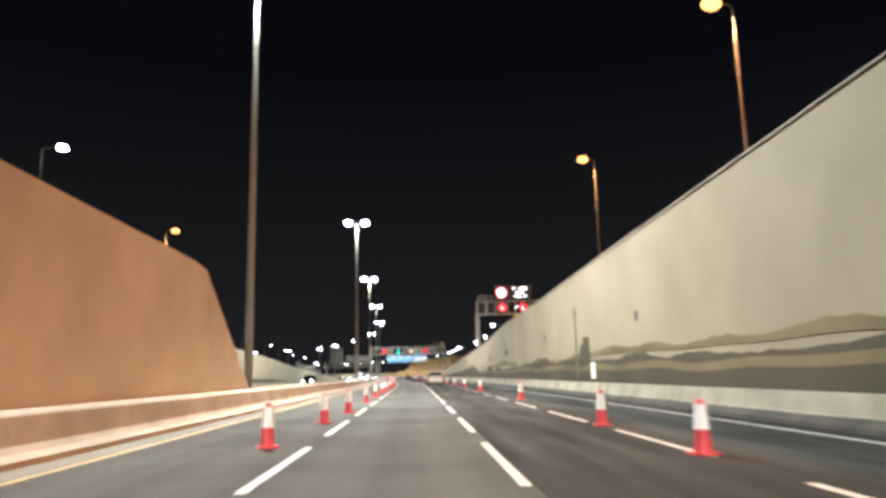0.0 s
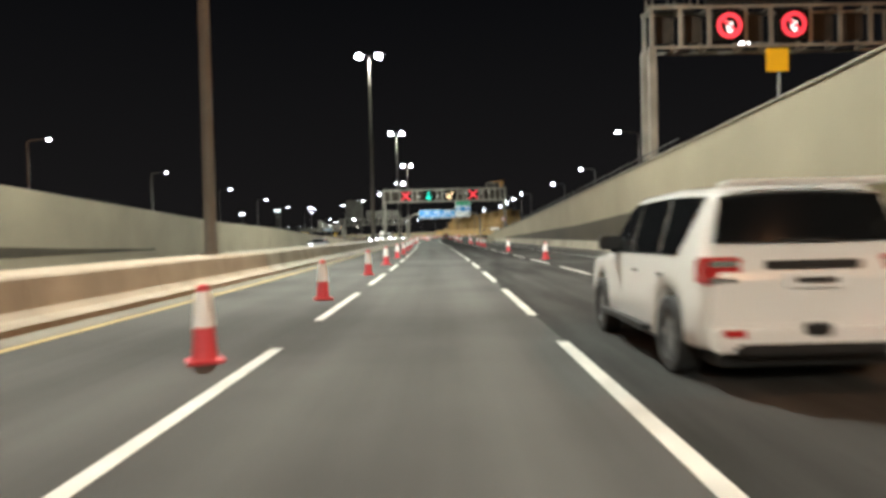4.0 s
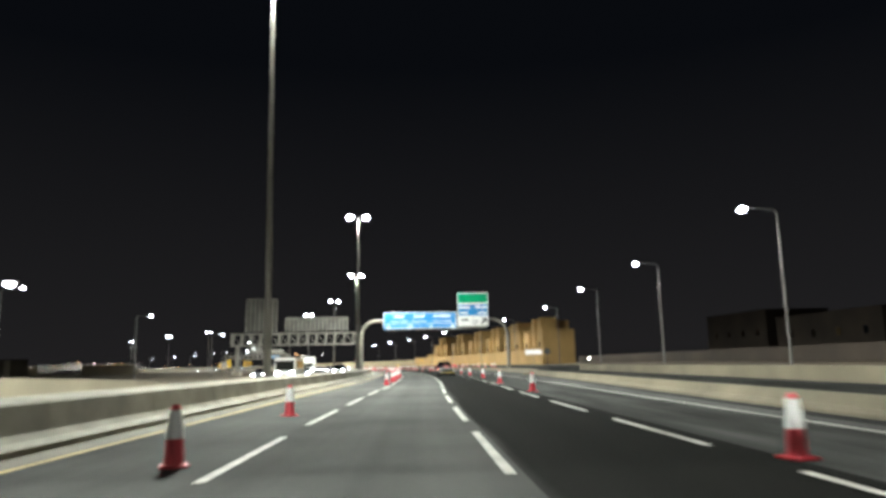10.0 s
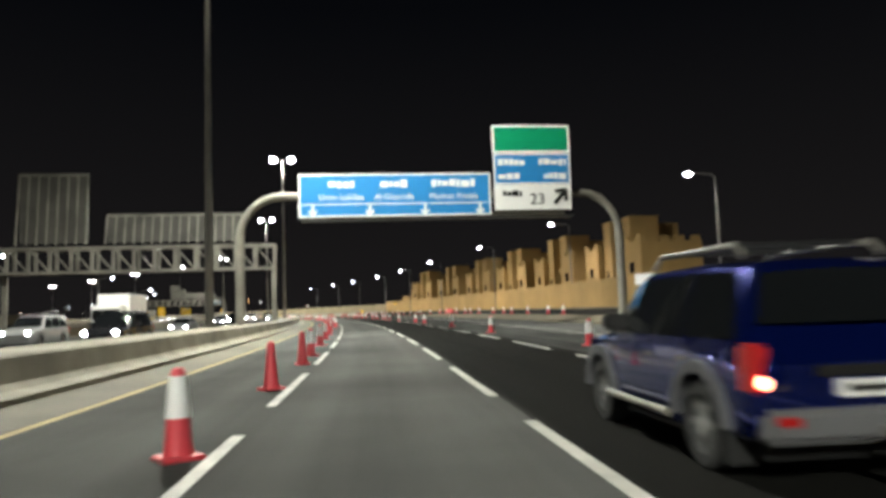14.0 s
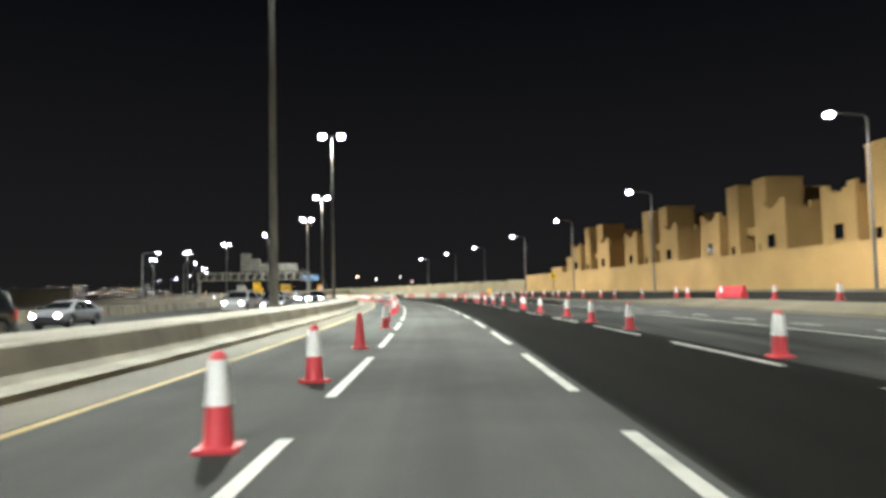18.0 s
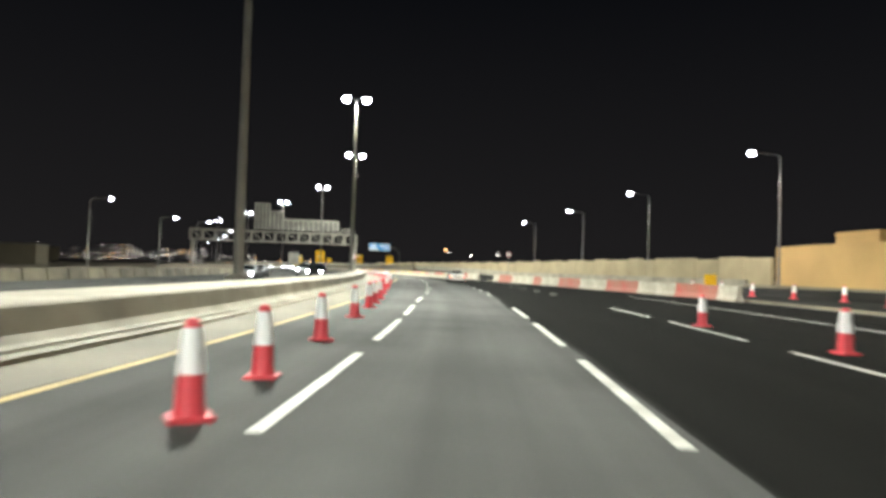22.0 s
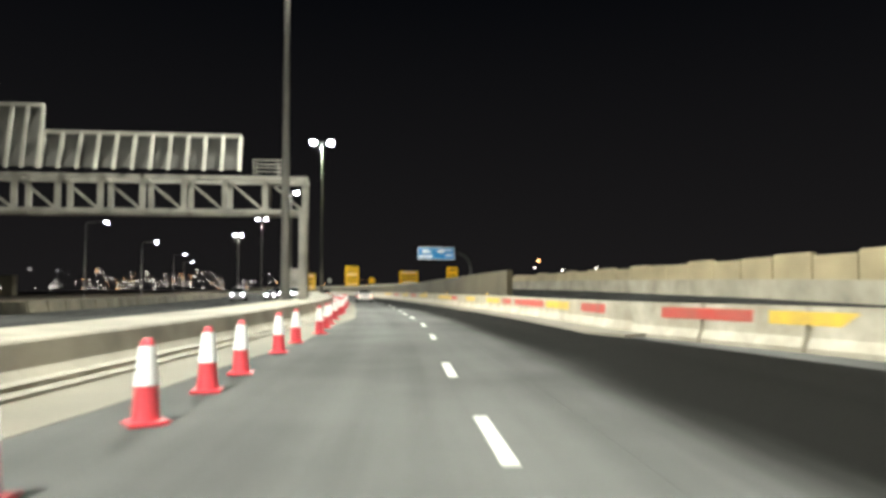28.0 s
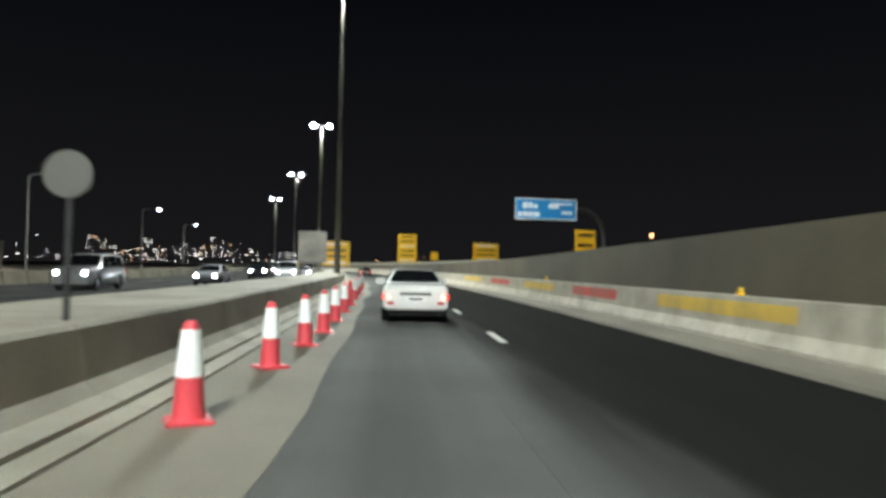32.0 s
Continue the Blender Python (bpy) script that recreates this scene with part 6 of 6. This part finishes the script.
spare = thing("motorbike_wheel", turned(334.1, 3.95, 0.5), "upright wheel with a pale rim standing on the trailer", "wheel")
wheel(spare, 0.0, 0.0, 0.42, 0.16, 1)
vehicle(turned(694.0, 0.45), "car", "white saloon car with dim red tail lamps", CAR_WHITE, rear=TAIL_RED, **SEDAN)
vehicle(turned(579.0, 3.55), "car", "white saloon car in the next lane", CAR_WHITE, rear=TAIL_RED, **SEDAN)
vehicle(turned(786.0, 0.6), "car", "dark saloon car far ahead with lit red tail lamps", CAR_DARK, rear=TAIL_RED, **SEDAN)

# oncoming traffic
_proto = [vehicle(turned(-100, -14.0, 0, 180), "suv", "dark oncoming four-wheel-drive car with lit headlights", CAR_DARK, facing="towards", group="oncoming cars", **SUV),
          vehicle(turned(-80, -18.0, 0, 180), "car", "dark grey oncoming saloon car with lit headlights", GREY_TRIM, facing="towards", group="oncoming cars", **SEDAN),
          vehicle(turned(-60, -14.0, 0, 180), "suv", "silver oncoming four-wheel-drive car with lit headlights", CAR_SILVER, facing="towards", group="oncoming cars", **SUV)]
_rng = random.Random(4)
for s, lane, k in ((118, 1, 0), (176, 0, 1), (252, 0, 0), (338, 2, 1), (352, 1, 1), (368, 0, 0), (376, 2, 2), (398, 1, 1), (436, 1, 0), (452, 2, 1), (470, 0, 1), (474, 1, 2), (492, 1, 0), (500, 2, 2), (505, 0, 0), (556, 1, 1), (574, 0, 0), (582, 2, 1), (600, 1, 2), (712, 2, 2), (724, 1, 1), (738, 0, 2), (748, 1, 0), (760, 0, 1), (772, 1, 2), (790, 0, 0), (806, 1, 1), (830, 0, 2)):
    copy_thing(_proto[k], turned(s, lerp(s, MEDIAN) - 5.0 - 3.7 * lane + _rng.uniform(-0.2, 0.2), 0, 180))


def bus(m, label, paint, half=5.5, top=3.1):
    t = thing("bus", m, label, "bus", "oncoming buses")
    box_part("body", (-1.25, 1.25, -half, half, 0.45, top), paint, t, bevel=0.14)
    bays = int(half / 0.9)
    pitch = (2 * half - 1.4) / bays
    for side in (-1, 1):
        for k in range(bays):
            y = 0.7 - half + k * pitch
            box_part("window", (side * 1.25 - 0.02, side * 1.25 + 0.02, y, y + pitch - 0.14, top * 0.52, top * 0.86), GLASS, t, "dark side window", 0.01)
        box_part("headlight", (side * 0.85 - 0.2, side * 0.85 + 0.2, half - 0.02, half + 0.03, 0.75, 0.95), HEADLIGHT, t, "lit headlight")
        box_part("mirror", (side * 1.42 - 0.1, side * 1.42 + 0.1, half + 0.02, half + 0.1, top * 0.6, top * 0.75), BLACK, t, bevel=0.03)
        for y in (0.42 - half * 0.66, half * 0.62):
            wheel(t, side * 1.1, y, 0.48, 0.28, side)
    box_part("windscreen", (-1.12, 1.12, half - 0.02, half + 0.04, top * 0.43, top * 0.88), GLASS, t, "dark windscreen", 0.01)
    box_part("windscreen", (-1.0, 1.0, -half - 0.04, 0.02 - half, top * 0.52, top * 0.84), GLASS, t, "dark rear window", 0.01)
    box_part("front_bumper", (-1.24, 1.24, half - 0.1, half + 0.07, 0.4, 0.66), BUMPER_GREY, t, bevel=0.04)
    return t


bus(turned(77, -20.8, 0, 180), "white oncoming coach with dark windows", CAR_WHITE)
bus(turned(334.8, -15.7, 0, 180), "white oncoming minibus with lit headlights passing the gantry", CAR_WHITE, 3.6, 2.65)
lorry = thing("lorry", turned(392, -19.5, 0, 180), "white oncoming box lorry with lit headlights", "lorry")
box_part("box", (-1.2, 1.2, -3.8, 1.2, 0.9, 3.5), CAR_WHITE, lorry, bevel=0.05)
box_part("cab", (-1.1, 1.1, 1.3, 3.1, 0.5, 2.6), CAR_WHITE, lorry, bevel=0.12)
box_part("windscreen", (-0.98, 0.98, 3.08, 3.13, 1.5, 2.3), GLASS, lorry)
for side in (-1, 1):
    box_part("headlight", (side * 0.8 - 0.16, side * 0.8 + 0.16, 3.09, 3.13, 0.8, 0.98), HEADLIGHT, lorry, "lit headlight")
    for y in (-2.4, 2.2):
        wheel(lorry, side * 1.0, y, 0.45, 0.28, side)

# ---- the left side and the distance ----
bm = bmesh.new()
_rng = random.Random(11)
ribbon(bm, 420, 1000, lambda s: ((lerp(s, MEDIAN) - 32, -0.2), (lerp(s, MEDIAN) - 27, 0.5 + 0.5 * noise.noise(Vector((s * 0.07, 0, 0)))), (lerp(s, MEDIAN) - 23, 0.75 + 0.5 * noise.noise(Vector((s * 0.11, 3, 0)))), (lerp(s, MEDIAN) - 20.4, 0.1), (lerp(s, MEDIAN) - 20, -0.2)), 2.5, 1)
structure("ground_spoil_bank", bm, SAND, "low uneven bank of excavated sand beyond the oncoming lanes", "ground")
far = thing("roadside_barrier", Matrix(), "row of pale concrete blocks beyond the oncoming lanes", "barrier", kind="structure")
for s in np.arange(420, 900, 3.2):
    bm = bmesh.new()
    ribbon(bm, s, s + 3.0, lambda q: ((lerp(q, MEDIAN) - 20.0, 0.0), (lerp(q, MEDIAN) - 19.9, 0.8), (lerp(q, MEDIAN) - 19.65, 0.8), (lerp(q, MEDIAN) - 19.5, 0.0)), 3, 1)
    part("barrier_segment", bm, RUBBLE, far)


def far_lights(name, count, mat, seed, label, ranges, size):
    rng = random.Random(seed)
    bm = bmesh.new()
    for k in range(count):
        s0, s1, l0, l1, z0, z1 = rng.choice(ranges)
        p = at(rng.uniform(s0, s1), rng.uniform(l0, l1), z0 + (z1 - z0) * rng.random() ** 1.8)
        bmesh.ops.create_icosphere(bm, subdivisions=1, radius=rng.uniform(0.6, 1.0) * size, matrix=Matrix.Translation(p))
    structure(name, bm, mat, label, "lights", "stuff")


_far = ((880, 1095, -85, 10, 2.5, 9), (930, 1095, -60, 15, 2.5, 8), (900, 1090, -70, -5, 5, 10), (860, 1050, -110, -30, 2.5, 10), (520, 760, -420, -150, 3, 15))
far_lights("city_lights", 190, LAMP_FAR, 5, "scattered white lights of the distant city", _far, 0.17)
far_lights("city_lights_amber", 34, LAMP_FAR_AMBER, 6, "scattered amber lights of the distant city", _far[:3] + ((1000, 1095, 20, 140, 4, 9),), 0.24)
rng = random.Random(9)
for k in range(26):
    s, lat = rng.uniform(560, 1080), rng.uniform(-330, -90)
    w, h = rng.uniform(9, 26), rng.uniform(4, 9)
    t = thing("building", turned(s, lat), "dark low building in the distance", "building", "far buildings")
    box_part("wall", (-w / 2, w / 2, -6, 6, -0.3, h), WALL, t)
    box_part("roof", (-w / 2 - 0.2, w / 2 + 0.2, -6.2, 6.2, h, h + 0.4), CONCRETE, t)


# red aviation beacons far off and lamps behind the right wall
far_lights("mast_beacons", 5, SIGNAL_RED, 21, "small red warning lights on far masts", ((900, 1090, -420, -330, 16, 24),), 0.7)
far_lights("side_road_lights", 9, LAMP_FAR, 23, "white lamps of vehicles on the road behind the retaining wall", ((228, 262, 18, 24, 2.2, 2.5),), 0.1)
far_lights("slip_road_lights", 7, LAMP_FAR, 29, "white lamps of vehicles on the far service road", ((330, 470, 36, 60, 2.0, 3.0),), 0.25)
far_lights("junction_lights", 1, LAMP_FAR_AMBER, 31, "amber lamp of a distant junction", ((870, 871, 98.5, 99.5, 13.0, 13.2),), 0.9)
far_lights("junction_lights_white", 3, LAMP_FAR, 33, "white lamps of a distant junction", ((980, 1080, 170, 270, 15, 19),), 0.7)
